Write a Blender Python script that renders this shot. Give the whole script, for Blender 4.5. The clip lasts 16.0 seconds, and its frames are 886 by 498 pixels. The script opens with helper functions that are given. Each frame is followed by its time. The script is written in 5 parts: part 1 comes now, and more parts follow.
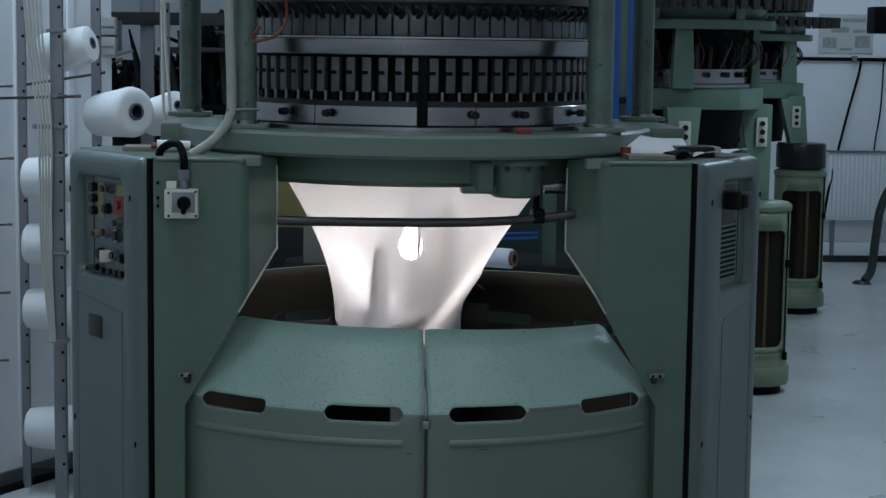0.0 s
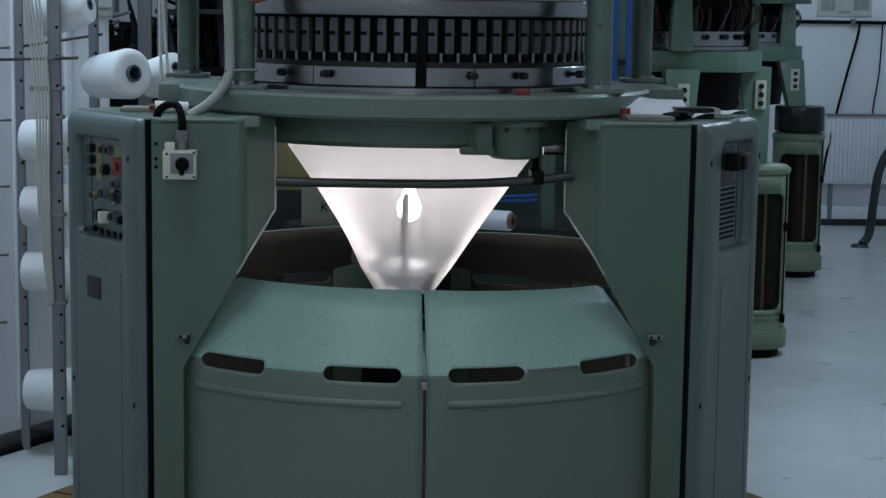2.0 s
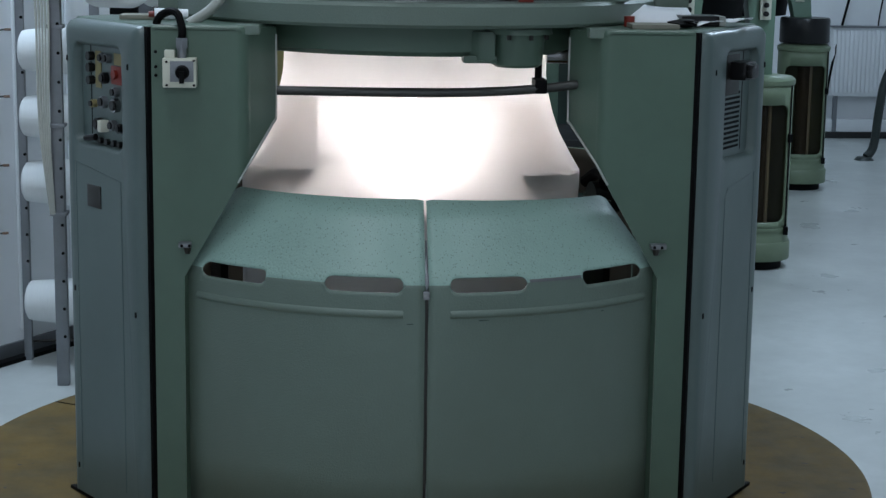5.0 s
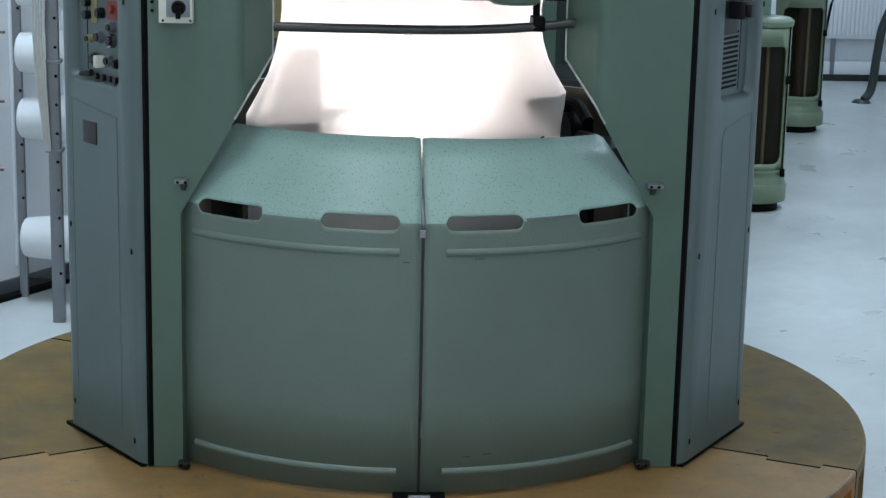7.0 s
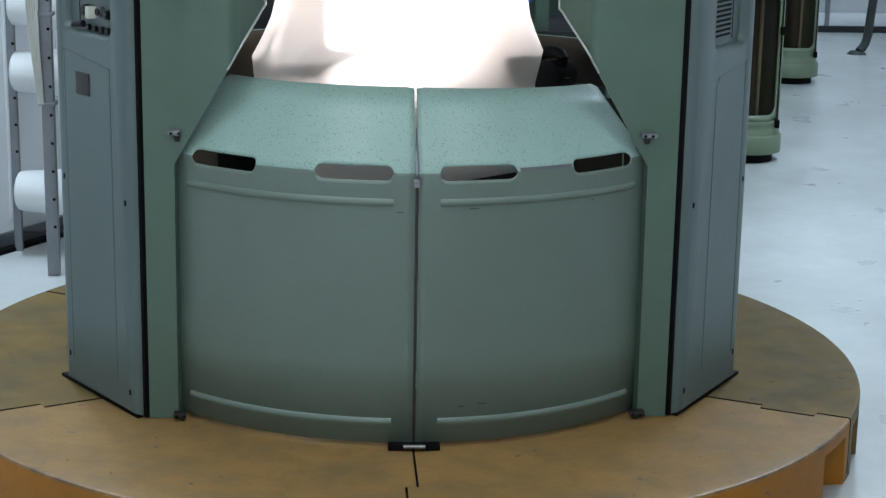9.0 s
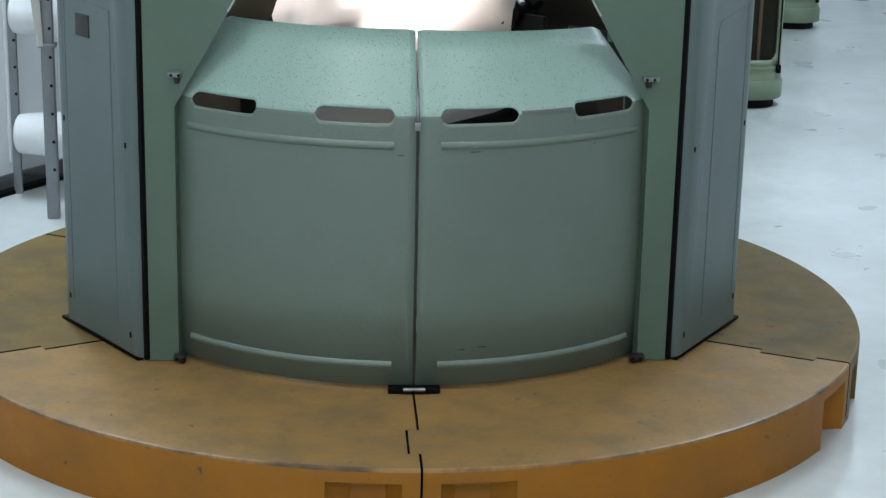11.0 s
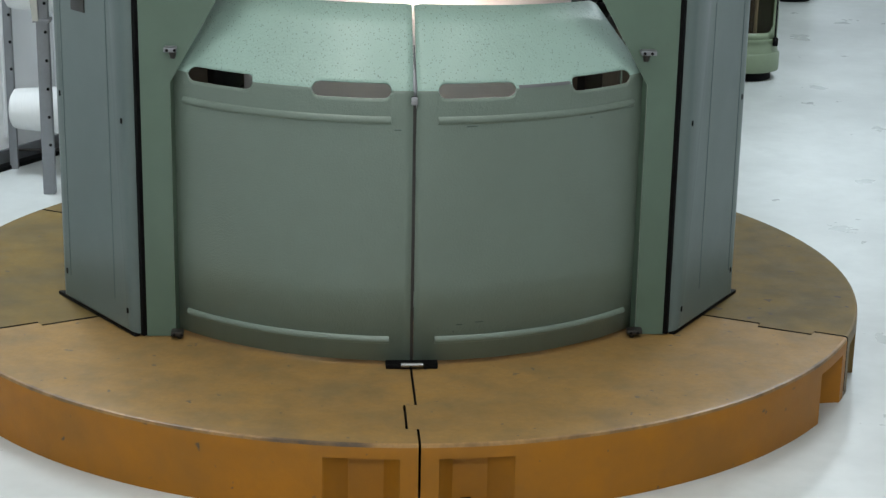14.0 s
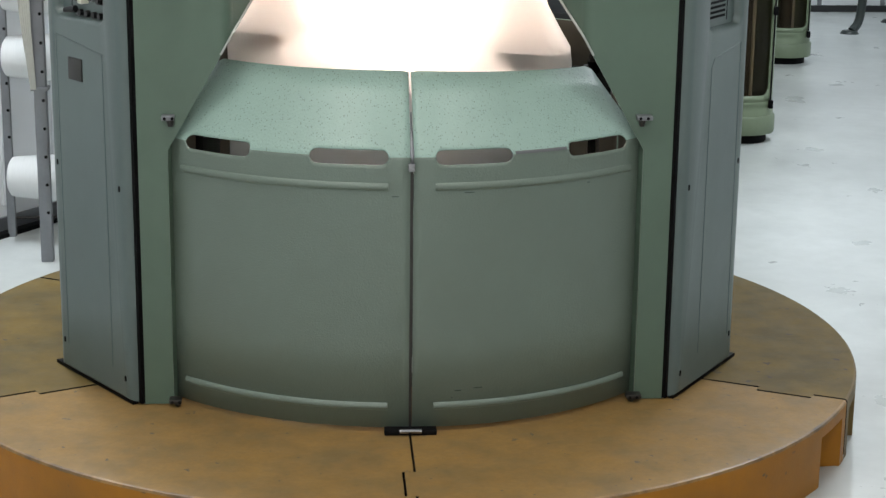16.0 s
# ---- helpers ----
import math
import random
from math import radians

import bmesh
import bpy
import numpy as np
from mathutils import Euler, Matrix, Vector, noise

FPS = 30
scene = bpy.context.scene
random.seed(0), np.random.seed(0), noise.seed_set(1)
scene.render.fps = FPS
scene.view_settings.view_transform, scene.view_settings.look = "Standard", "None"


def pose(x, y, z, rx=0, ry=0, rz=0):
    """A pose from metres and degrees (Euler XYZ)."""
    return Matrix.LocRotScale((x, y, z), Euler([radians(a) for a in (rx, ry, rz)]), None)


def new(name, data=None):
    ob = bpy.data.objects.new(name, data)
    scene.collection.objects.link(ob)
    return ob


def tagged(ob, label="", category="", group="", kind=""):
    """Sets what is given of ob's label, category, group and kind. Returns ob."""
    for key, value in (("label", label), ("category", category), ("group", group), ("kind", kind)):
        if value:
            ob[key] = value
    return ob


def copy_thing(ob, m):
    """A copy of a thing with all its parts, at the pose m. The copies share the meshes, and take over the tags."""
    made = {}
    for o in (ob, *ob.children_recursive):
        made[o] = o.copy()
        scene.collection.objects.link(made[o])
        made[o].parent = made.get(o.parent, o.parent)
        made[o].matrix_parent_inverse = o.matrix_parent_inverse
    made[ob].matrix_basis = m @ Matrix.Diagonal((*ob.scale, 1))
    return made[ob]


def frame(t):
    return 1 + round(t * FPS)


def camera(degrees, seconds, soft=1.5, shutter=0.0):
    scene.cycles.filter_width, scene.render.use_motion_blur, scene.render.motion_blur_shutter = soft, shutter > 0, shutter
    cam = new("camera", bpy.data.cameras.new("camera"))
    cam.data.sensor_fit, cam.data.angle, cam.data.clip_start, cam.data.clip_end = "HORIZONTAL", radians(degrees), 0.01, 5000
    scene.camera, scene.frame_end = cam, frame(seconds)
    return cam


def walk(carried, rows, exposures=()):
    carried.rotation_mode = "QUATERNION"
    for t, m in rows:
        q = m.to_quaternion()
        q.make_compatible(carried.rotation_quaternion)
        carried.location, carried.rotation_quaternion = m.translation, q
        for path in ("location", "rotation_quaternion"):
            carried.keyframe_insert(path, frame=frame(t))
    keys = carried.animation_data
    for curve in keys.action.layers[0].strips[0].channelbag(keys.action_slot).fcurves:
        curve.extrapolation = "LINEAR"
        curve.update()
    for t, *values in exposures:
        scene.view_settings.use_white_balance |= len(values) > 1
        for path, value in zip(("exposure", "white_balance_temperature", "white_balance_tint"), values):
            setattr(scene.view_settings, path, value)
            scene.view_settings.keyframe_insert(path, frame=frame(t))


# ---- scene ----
cam = camera(28.07, 16.0, soft=1.4)
PATH = [
    (0, -0.2012, -4.7766, 1.6823, 83.305, -0.759, -3.267),
    (0.5, -0.2029, -4.7762, 1.6818, 82.996, -0.722, -3.233),
    (1, -0.2037, -4.7763, 1.6778, 82.627, -0.701, -3.209),
    (1.5, -0.2049, -4.7737, 1.6760, 82.395, -0.894, -3.201),
    (2, -0.2043, -4.7721, 1.6744, 82.153, -0.787, -3.349),
    (2.5, -0.2039, -4.7730, 1.6725, 81.862, -0.785, -3.386),
    (3, -0.2034, -4.7722, 1.6700, 81.617, -0.780, -3.405),
    (3.5, -0.2030, -4.7722, 1.6692, 81.172, -0.860, -3.474),
    (4, -0.2022, -4.7615, 1.6643, 80.561, -0.784, -3.402),
    (4.5, -0.2039, -4.7528, 1.6625, 79.948, -0.835, -3.273),
    (5, -0.2011, -4.7511, 1.6604, 79.371, -0.829, -3.246),
    (7.5, -0.2030, -4.7460, 1.6485, 77.127, -1.254, -3.321),
    (8, -0.2022, -4.7477, 1.6451, 76.802, -0.942, -3.424),
    (8.5, -0.1991, -4.7483, 1.6414, 76.458, -0.843, -3.507),
    (9, -0.1992, -4.7469, 1.6387, 76.043, -0.991, -3.510),
    (11.5, -0.2028, -4.7386, 1.6320, 73.704, -1.204, -3.469),
    (12, -0.2029, -4.7312, 1.6312, 73.063, -1.203, -3.416),
    (12.5, -0.2030, -4.7288, 1.6304, 72.654, -1.140, -3.413),
    (13, -0.2052, -4.7345, 1.6292, 72.724, -1.178, -3.495),
    (13.5, -0.2049, -4.7348, 1.6305, 73.049, -1.114, -3.597),
    (14, -0.2041, -4.7340, 1.6335, 73.426, -1.068, -3.645),
    (14.5, -0.2037, -4.7354, 1.6348, 73.870, -1.020, -3.591),
    (15, -0.2052, -4.7365, 1.6361, 74.518, -0.903, -3.720),
    (15.5, -0.2036, -4.7352, 1.6390, 74.963, -0.826, -3.757),
    (16, -0.2046, -4.7343, 1.6418, 75.448, -0.691, -3.827),
]
EXPOSURES = [(0.0, -1.3, 5950, 10), (0.5, -1.15, 5950, 10), (1.0, -1.2, 5950, 10), (1.5, -1.4, 5950, 10), (2.0, -1.22, 5950, 10), (2.5, -1.1, 5950, 10), (3.0, -1.25, 5950, 10),
             (3.5, -1.4, 5980, 10), (4.0, -1.1, 6000, 10), (4.5, -0.88, 6030, 10), (5.0, -0.82, 6050, 10), (7.5, -0.12, 6150, 10), (9.0, -0.06, 6270, 10), (12.5, 0.18, 6780, 10), (16.0, 0.18, 7380, 15)]
walk(cam, [(t, pose(x, y, z, rx, ry, rz)) for t, x, y, z, rx, ry, rz in PATH], EXPOSURES)

# ---- light ----
world = bpy.data.worlds.new("world")
scene.world = world
world.use_nodes = True
world.node_tree.nodes["Background"].inputs[0].default_value = (0.55, 0.7, 1.0, 1)
world.node_tree.nodes["Background"].inputs[1].default_value = 0.05
LAMP_POWER = 38.0
LAMP_COLOUR = (0.90, 0.96, 1.0)
COOL_COLOUR = (0.70, 0.86, 1.0)
BULB_STRENGTH = 450.0


# ---- materials ----
def rgb(c):
    return (c[0], c[1], c[2], 1)


def material(name, base, rough=0.5, metal=0.0, second=None, scale=6.0, amount=0.5, spots=None, spot_scale=60.0,
             spot_edge=0.66, bump=0.0, bump_scale=200.0, rough_var=0.1, coat=0.0, vary=0.0, stretch=(1, 1, 1), spec=0.5, dots=0.0, lo=0.35, hi=0.68):
    """Two scales of colour variation, optional dark chips, fine relief and uneven gloss."""
    m = bpy.data.materials.new(name)
    m.use_nodes = True
    nt = m.node_tree
    N, L = nt.nodes, nt.links
    b = N["Principled BSDF"]
    b.inputs["Metallic"].default_value = metal
    b.inputs["Specular IOR Level"].default_value = spec
    b.inputs["Coat Weight"].default_value = coat
    b.inputs["Coat Roughness"].default_value = 0.25
    co = N.new("ShaderNodeTexCoord")
    mp = N.new("ShaderNodeMapping")
    mp.inputs["Scale"].default_value = stretch
    L.new(co.outputs["Object"], mp.inputs[0])
    out = mp.outputs[0]

    def tex(s, detail=5.0, rough_=0.6):
        n = N.new("ShaderNodeTexNoise")
        n.inputs["Scale"].default_value = s
        n.inputs["Detail"].default_value = detail
        n.inputs["Roughness"].default_value = rough_
        L.new(out, n.inputs["Vector"])
        return n.outputs["Fac"]

    def ramp(fac, lo, hi):
        r = N.new("ShaderNodeMapRange")
        r.inputs["From Min"].default_value = lo
        r.inputs["From Max"].default_value = hi
        L.new(fac, r.inputs["Value"])
        return r.outputs[0]

    def mix(fac, a, c):
        x = N.new("ShaderNodeMix")
        x.data_type = "RGBA"
        if isinstance(fac, float):
            x.inputs[0].default_value = fac
        else:
            L.new(fac, x.inputs[0])
        for sock, v in ((x.inputs[6], a), (x.inputs[7], c)):
            if isinstance(v, tuple):
                sock.default_value = rgb(v)
            else:
                L.new(v, sock)
        return x.outputs[2]

    def scaled(fac, k):
        q = N.new("ShaderNodeMath")
        q.operation = "MULTIPLY"
        q.inputs[1].default_value = k
        L.new(fac, q.inputs[0])
        return q.outputs[0]

    second = second or tuple(v * 0.75 for v in base[:3])
    col = mix(scaled(ramp(tex(scale), lo, hi), amount), tuple(base), tuple(second))
    col = mix(scaled(ramp(tex(scale * 9), 0.4, 0.7), amount * 0.35), col, tuple(second))
    if spots:
        if dots:
            v = N.new("ShaderNodeTexVoronoi")
            v.inputs["Scale"].default_value = spot_scale
            L.new(out, v.inputs["Vector"])
            sep = N.new("ShaderNodeSeparateColor")
            L.new(v.outputs["Color"], sep.inputs[0])
            size = N.new("ShaderNodeMath")
            size.operation = "MULTIPLY_ADD"
            L.new(sep.outputs[0], size.inputs[0])
            size.inputs[1].default_value, size.inputs[2].default_value = 0.8, -0.8 * dots
            hit = N.new("ShaderNodeMath")
            hit.operation = "LESS_THAN"
            L.new(v.outputs["Distance"], hit.inputs[0])
            L.new(size.outputs[0], hit.inputs[1])
            col = mix(scaled(hit.outputs[0], 0.8), col, tuple(spots))
        else:
            col = mix(ramp(tex(spot_scale, 2.0), spot_edge, spot_edge + 0.05), col, tuple(spots))
    if vary:
        oi = N.new("ShaderNodeObjectInfo")
        hs = N.new("ShaderNodeHueSaturation")
        r = N.new("ShaderNodeMapRange")
        r.inputs["To Min"].default_value, r.inputs["To Max"].default_value = 1 - vary, 1 + vary
        L.new(oi.outputs["Random"], r.inputs["Value"])
        L.new(r.outputs[0], hs.inputs["Value"])
        L.new(col, hs.inputs["Color"])
        col = hs.outputs[0]
    L.new(col, b.inputs["Base Color"])
    rr = N.new("ShaderNodeMapRange")
    rr.inputs["To Min"].default_value = max(0.03, rough - rough_var)
    rr.inputs["To Max"].default_value = min(1.0, rough + rough_var)
    L.new(tex(scale * 2.3), rr.inputs["Value"])
    L.new(rr.outputs[0], b.inputs["Roughness"])
    if bump:
        bp = N.new("ShaderNodeBump")
        bp.inputs["Strength"].default_value = bump
        bp.inputs["Distance"].default_value = 0.002
        L.new(tex(bump_scale, 3.0), bp.inputs["Height"])
        L.new(bp.outputs[0], b.inputs["Normal"])
    return m


def glow(name, colour, strength):
    m = bpy.data.materials.new(name)
    m.use_nodes = True
    b = m.node_tree.nodes["Principled BSDF"]
    b.inputs["Base Color"].default_value = rgb(colour)
    b.inputs["Emission Color"].default_value = rgb(colour)
    b.inputs["Emission Strength"].default_value = strength
    return m


def glass(name, colour, rough=0.05):
    m = bpy.data.materials.new(name)
    m.use_nodes = True
    b = m.node_tree.nodes["Principled BSDF"]
    b.inputs["Base Color"].default_value = rgb(colour)
    b.inputs["Transmission Weight"].default_value = 1.0
    b.inputs["Roughness"].default_value = rough
    b.inputs["IOR"].default_value = 1.45
    return m


def smoked_pane():
    """Thin brown-tinted plastic: see-through with a weak gloss."""
    m = bpy.data.materials.new("smoked_pane")
    m.use_nodes = True
    nt = m.node_tree
    N, L = nt.nodes, nt.links
    tp, mx = N.new("ShaderNodeBsdfTransparent"), N.new("ShaderNodeMixShader")
    tp.inputs[0].default_value = (0.62, 0.53, 0.40, 1)
    b = N["Principled BSDF"]
    b.inputs["Base Color"].default_value = (0.02, 0.018, 0.014, 1)
    b.inputs["Roughness"].default_value = 0.15
    mx.inputs[0].default_value = 0.75
    L.new(b.outputs[0], mx.inputs[1])
    L.new(tp.outputs[0], mx.inputs[2])
    L.new(mx.outputs[0], N["Material Output"].inputs[0])
    return m


def knit_cloth():
    """Thin white jersey: lets the lamp behind it glow through and stays slightly see-through between its loops."""
    m = bpy.data.materials.new("white_jersey")
    m.use_nodes = True
    nt = m.node_tree
    N, L = nt.nodes, nt.links
    for n in list(N):
        N.remove(n)
    o = N.new("ShaderNodeOutputMaterial")
    d, tl, tp = N.new("ShaderNodeBsdfDiffuse"), N.new("ShaderNodeBsdfTranslucent"), N.new("ShaderNodeBsdfTransparent")
    co, mp, w = N.new("ShaderNodeTexCoord"), N.new("ShaderNodeMapping"), N.new("ShaderNodeTexNoise")
    mp.inputs["Scale"].default_value = (12, 12, 2.0)
    w.inputs["Scale"].default_value = 3.0
    w.inputs["Detail"].default_value = 6.0
    L.new(co.outputs["Object"], mp.inputs[0])
    L.new(mp.outputs[0], w.inputs["Vector"])
    c = N.new("ShaderNodeMix")
    c.data_type = "RGBA"
    L.new(w.outputs["Fac"], c.inputs[0])
    c.inputs[6].default_value = (0.96, 0.94, 0.925, 1)
    c.inputs[7].default_value = (0.98, 0.955, 0.94, 1)
    L.new(c.outputs[2], d.inputs[0])
    L.new(c.outputs[2], tl.inputs[0])
    m1, m2 = N.new("ShaderNodeMixShader"), N.new("ShaderNodeMixShader")
    m1.inputs[0].default_value = 0.23
    m2.inputs[0].default_value = 0.23
    L.new(d.outputs[0], m1.inputs[1])
    L.new(tl.outputs[0], m1.inputs[2])
    L.new(m1.outputs[0], m2.inputs[1])
    L.new(tp.outputs[0], m2.inputs[2])
    L.new(m2.outputs[0], o.inputs[0])
    return m


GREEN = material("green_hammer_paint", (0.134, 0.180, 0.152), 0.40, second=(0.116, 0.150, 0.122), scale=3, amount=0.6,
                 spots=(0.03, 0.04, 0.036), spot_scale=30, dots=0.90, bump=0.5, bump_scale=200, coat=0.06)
# speckled gate paint, lightened so the colour carries the overhead light on the slope
GREEN_SPECKLED_LIT = material("lit_oil_speckled_green_paint", (0.255, 0.378, 0.330), 0.44, second=(0.210, 0.315, 0.272), scale=4, amount=0.6,
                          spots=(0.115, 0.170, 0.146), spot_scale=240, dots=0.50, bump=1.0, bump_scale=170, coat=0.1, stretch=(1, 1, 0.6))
GREEN_LEG = material("green_leg_paint", (0.088, 0.142, 0.106), 0.34, second=(0.066, 0.104, 0.074), scale=2.5, bump=0.15, bump_scale=240)
GREEN_POST = material("greasy_green_post_paint", (0.105, 0.160, 0.130), 0.36, second=(0.065, 0.080, 0.060), scale=7, amount=0.9, lo=0.45, hi=0.68,
                      spots=(0.05, 0.042, 0.03), spot_scale=26, spot_edge=0.66, bump=0.2, bump_scale=150)
GREY_DOOR = material("grey_green_door_paint", (0.094, 0.131, 0.126), 0.36, second=(0.074, 0.102, 0.098), scale=3, bump=0.15, bump_scale=240)
GREEN_OLD = material("light_green_machine_paint", (0.162, 0.212, 0.134), 0.42, second=(0.105, 0.135, 0.085), scale=4, bump=0.1)
GREEN_CAST = material("blue_green_machine_paint", (0.140, 0.225, 0.165), 0.40, second=(0.105, 0.165, 0.120), scale=4, bump=0.1)
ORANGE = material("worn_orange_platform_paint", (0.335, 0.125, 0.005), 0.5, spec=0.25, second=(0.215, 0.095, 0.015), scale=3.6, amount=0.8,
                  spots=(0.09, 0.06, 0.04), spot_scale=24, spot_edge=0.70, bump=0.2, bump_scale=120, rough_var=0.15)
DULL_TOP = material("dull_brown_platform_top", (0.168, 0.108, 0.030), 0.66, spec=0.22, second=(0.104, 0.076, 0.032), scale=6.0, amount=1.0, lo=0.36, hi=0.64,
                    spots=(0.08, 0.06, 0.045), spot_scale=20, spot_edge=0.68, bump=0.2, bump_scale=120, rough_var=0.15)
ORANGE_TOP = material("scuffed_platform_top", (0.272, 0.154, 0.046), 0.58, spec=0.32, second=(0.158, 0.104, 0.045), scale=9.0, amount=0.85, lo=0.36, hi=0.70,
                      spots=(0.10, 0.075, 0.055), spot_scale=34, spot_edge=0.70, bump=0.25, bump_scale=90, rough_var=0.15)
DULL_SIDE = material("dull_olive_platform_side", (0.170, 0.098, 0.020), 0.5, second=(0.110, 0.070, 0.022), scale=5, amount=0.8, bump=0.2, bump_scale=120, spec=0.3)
RIM = material("bare_worn_edge", (0.34, 0.185, 0.06), 0.42, second=(0.06, 0.035, 0.018), scale=7, amount=1.0, bump=0.3, bump_scale=60)
STEEL = material("brushed_steel", (0.29, 0.29, 0.30), 0.24, 1.0, scale=7, amount=0.35, bump=0.03, bump_scale=220)
DARK_STEEL = material("oily_dark_steel", (0.06, 0.058, 0.055), 0.42, 0.8, scale=10, amount=0.6)
FEEDER_STEEL = material("dull_feeder_steel", (0.11, 0.113, 0.118), 0.40, 0.5, scale=16, amount=0.7, bump=0.08)
RAIL_STEEL = material("greasy_steel_rail", (0.075, 0.075, 0.072), 0.40, 0.6, scale=14, amount=0.6)
BLACK = material("black_rubber", (0.0025, 0.0025, 0.003), 0.6, scale=10, spec=0.1)
BLACK_PLASTIC = material("black_plastic", (0.007, 0.007, 0.008), 0.32, scale=10, spec=0.35)
WHITE_PLASTIC = material("cream_plastic", (0.62, 0.62, 0.52), 0.4, scale=12, amount=0.2)
WHITE_WALL = material("white_painted_wall", (0.80, 0.82, 0.84), 0.75, second=(0.66, 0.68, 0.70), scale=1.2, bump=0.1, bump_scale=60)
FLOOR = material("worn_concrete_floor", (0.55, 0.575, 0.565), 0.32, second=(0.36, 0.38, 0.372), scale=1.5, amount=0.75, lo=0.30, hi=0.75,
                 bump=0.05, bump_scale=60, rough_var=0.16)
YARN = material("white_yarn", (0.80, 0.82, 0.82), 0.8, second=(0.70, 0.72, 0.73), scale=20, amount=0.4, bump=0.6, bump_scale=160, stretch=(1, 1, 12))
GALV = material("galvanised_steel", (0.24, 0.25, 0.27), 0.45, 0.7, scale=9, amount=0.6)
PAPER = material("white_paper", (0.84, 0.86, 0.90), 0.7, scale=9, amount=0.15)
RED = material("red_plastic", (0.20, 0.022, 0.014), 0.4, scale=20, amount=0.3)
BLUE = material("blue_painted_tube", (0.02, 0.09, 0.32), 0.4, scale=10)
YELLOW = material("yellow_label", (0.26, 0.22, 0.10), 0.5, scale=10, amount=0.2)
OCHRE = material("ochre_machine_paint", (0.20, 0.17, 0.06), 0.5, scale=4)
COPPER = material("copper_red_cable", (0.16, 0.035, 0.02), 0.35, scale=30)
CEILING = material("white_ceiling", (0.75, 0.76, 0.76), 0.85, scale=1.0, amount=0.2)
ZINC = material("dull_zinc_plate", (0.17, 0.175, 0.18), 0.4, 0.6, scale=14, amount=0.5, vary=0.2)
BEIGE = material("beige_conduit", (0.34, 0.36, 0.33), 0.5, scale=14)
CLEAR = material("smoky_plastic", (0.075, 0.08, 0.088), 0.25, scale=20, amount=0.5, vary=0.25)
CORE = material("green_violet_core", (0.06, 0.10, 0.12), 0.4, second=(0.10, 0.06, 0.16), scale=12)
CORE2 = material("brown_fabric_roll", (0.075, 0.062, 0.048), 0.7, scale=12)
TUBING = material("milky_tubing", (0.50, 0.50, 0.46), 0.4, scale=14)
DARK_GREY = material("dark_grey_paint", (0.025, 0.026, 0.027), 0.5, scale=6, spec=0.3)
DARK_GREEN = material("dark_green_sheet", (0.03, 0.055, 0.045), 0.5, scale=6)
SMOKED = smoked_pane()
STAND = material("dark_green_casting", (0.02, 0.03, 0.028), 0.45, scale=8)
POSTER = material("faded_paper", (0.52, 0.53, 0.50), 0.8, second=(0.45, 0.46, 0.43), scale=9)
POSTER_INK = material("faded_ink", (0.36, 0.37, 0.34), 0.8, second=(0.22, 0.23, 0.22), scale=40, amount=0.9)
CARTON = material("grey_carton", (0.24, 0.235, 0.19), 0.7, scale=9)
CARD = material("brown_cardboard", (0.17, 0.10, 0.07), 0.7, scale=20)
INSIDE = material("dark_olive_inside", (0.055, 0.052, 0.042), 0.55, scale=5)
# pale bare metal for edges, their gleam put into the colour
BARE_LIT_EDGE = material("lit_bare_sheet_edge", (0.45, 0.46, 0.44), 0.4, 0.5, scale=20)
CLOTH = knit_cloth()
BULB = glow("lit_bulb", (1.0, 0.895, 0.835), BULB_STRENGTH)
TUBE_LIGHT = glow("lit_fluorescent_tube", (0.9, 0.96, 1.0), 6.0)


# ---- building helpers ----
def mesh_of(name, bm, mat, smooth=False):
    bmesh.ops.recalc_face_normals(bm, faces=bm.faces)
    me = bpy.data.meshes.new(name)
    bm.to_mesh(me)
    bm.free()
    for m in (mat if isinstance(mat, (list, tuple)) else [mat]):
        me.materials.append(m)
    if smooth:
        for p in me.polygons:
            p.use_smooth = True
        me.set_sharp_from_angle(angle=radians(35))
    return me


def part(name, bm, mat, parent=None, label="", smooth=True, m=None):
    ob = new(name, mesh_of(name, bm, mat, smooth))
    if parent:
        ob.parent = parent
    if m is not None:
        ob.matrix_basis = m
    if label:
        ob["label"] = label
    return ob


def again(name, ob, m, parent=None):
    """A further object on the same mesh."""
    o = new(name, ob.data)
    o.parent = parent or ob.parent
    o.matrix_basis = m
    return o


def thing(name, label, category, m=None, group="", kind=""):
    ob = new(name)
    ob.empty_display_size = 0.1
    if m is not None:
        ob.matrix_basis = m
    return tagged(ob, label, category, group, kind)


def bevel(bm, w, seg=2):
    bmesh.ops.bevel(bm, geom=list(bm.edges), offset=w, segments=seg, profile=0.7, affect="EDGES", clamp_overlap=True)
    return bm


def box(x0, y0, z0, x1, y1, z1, w=0.0, bm=None, seg=2):
    b = bmesh.new()
    bmesh.ops.create_cube(b, size=1)
    for v in b.verts:
        v.co = Vector(((x0 + x1) / 2 + v.co.x * (x1 - x0), (y0 + y1) / 2 + v.co.y * (y1 - y0), (z0 + z1) / 2 + v.co.z * (z1 - z0)))
    if w:
        bevel(b, w, seg)
    return join(bm, b)


def join(bm, b):
    if bm is None:
        return b
    me = bpy.data.meshes.new("tmp")
    b.to_mesh(me)
    b.free()
    bm.from_mesh(me)
    bpy.data.meshes.remove(me)
    return bm


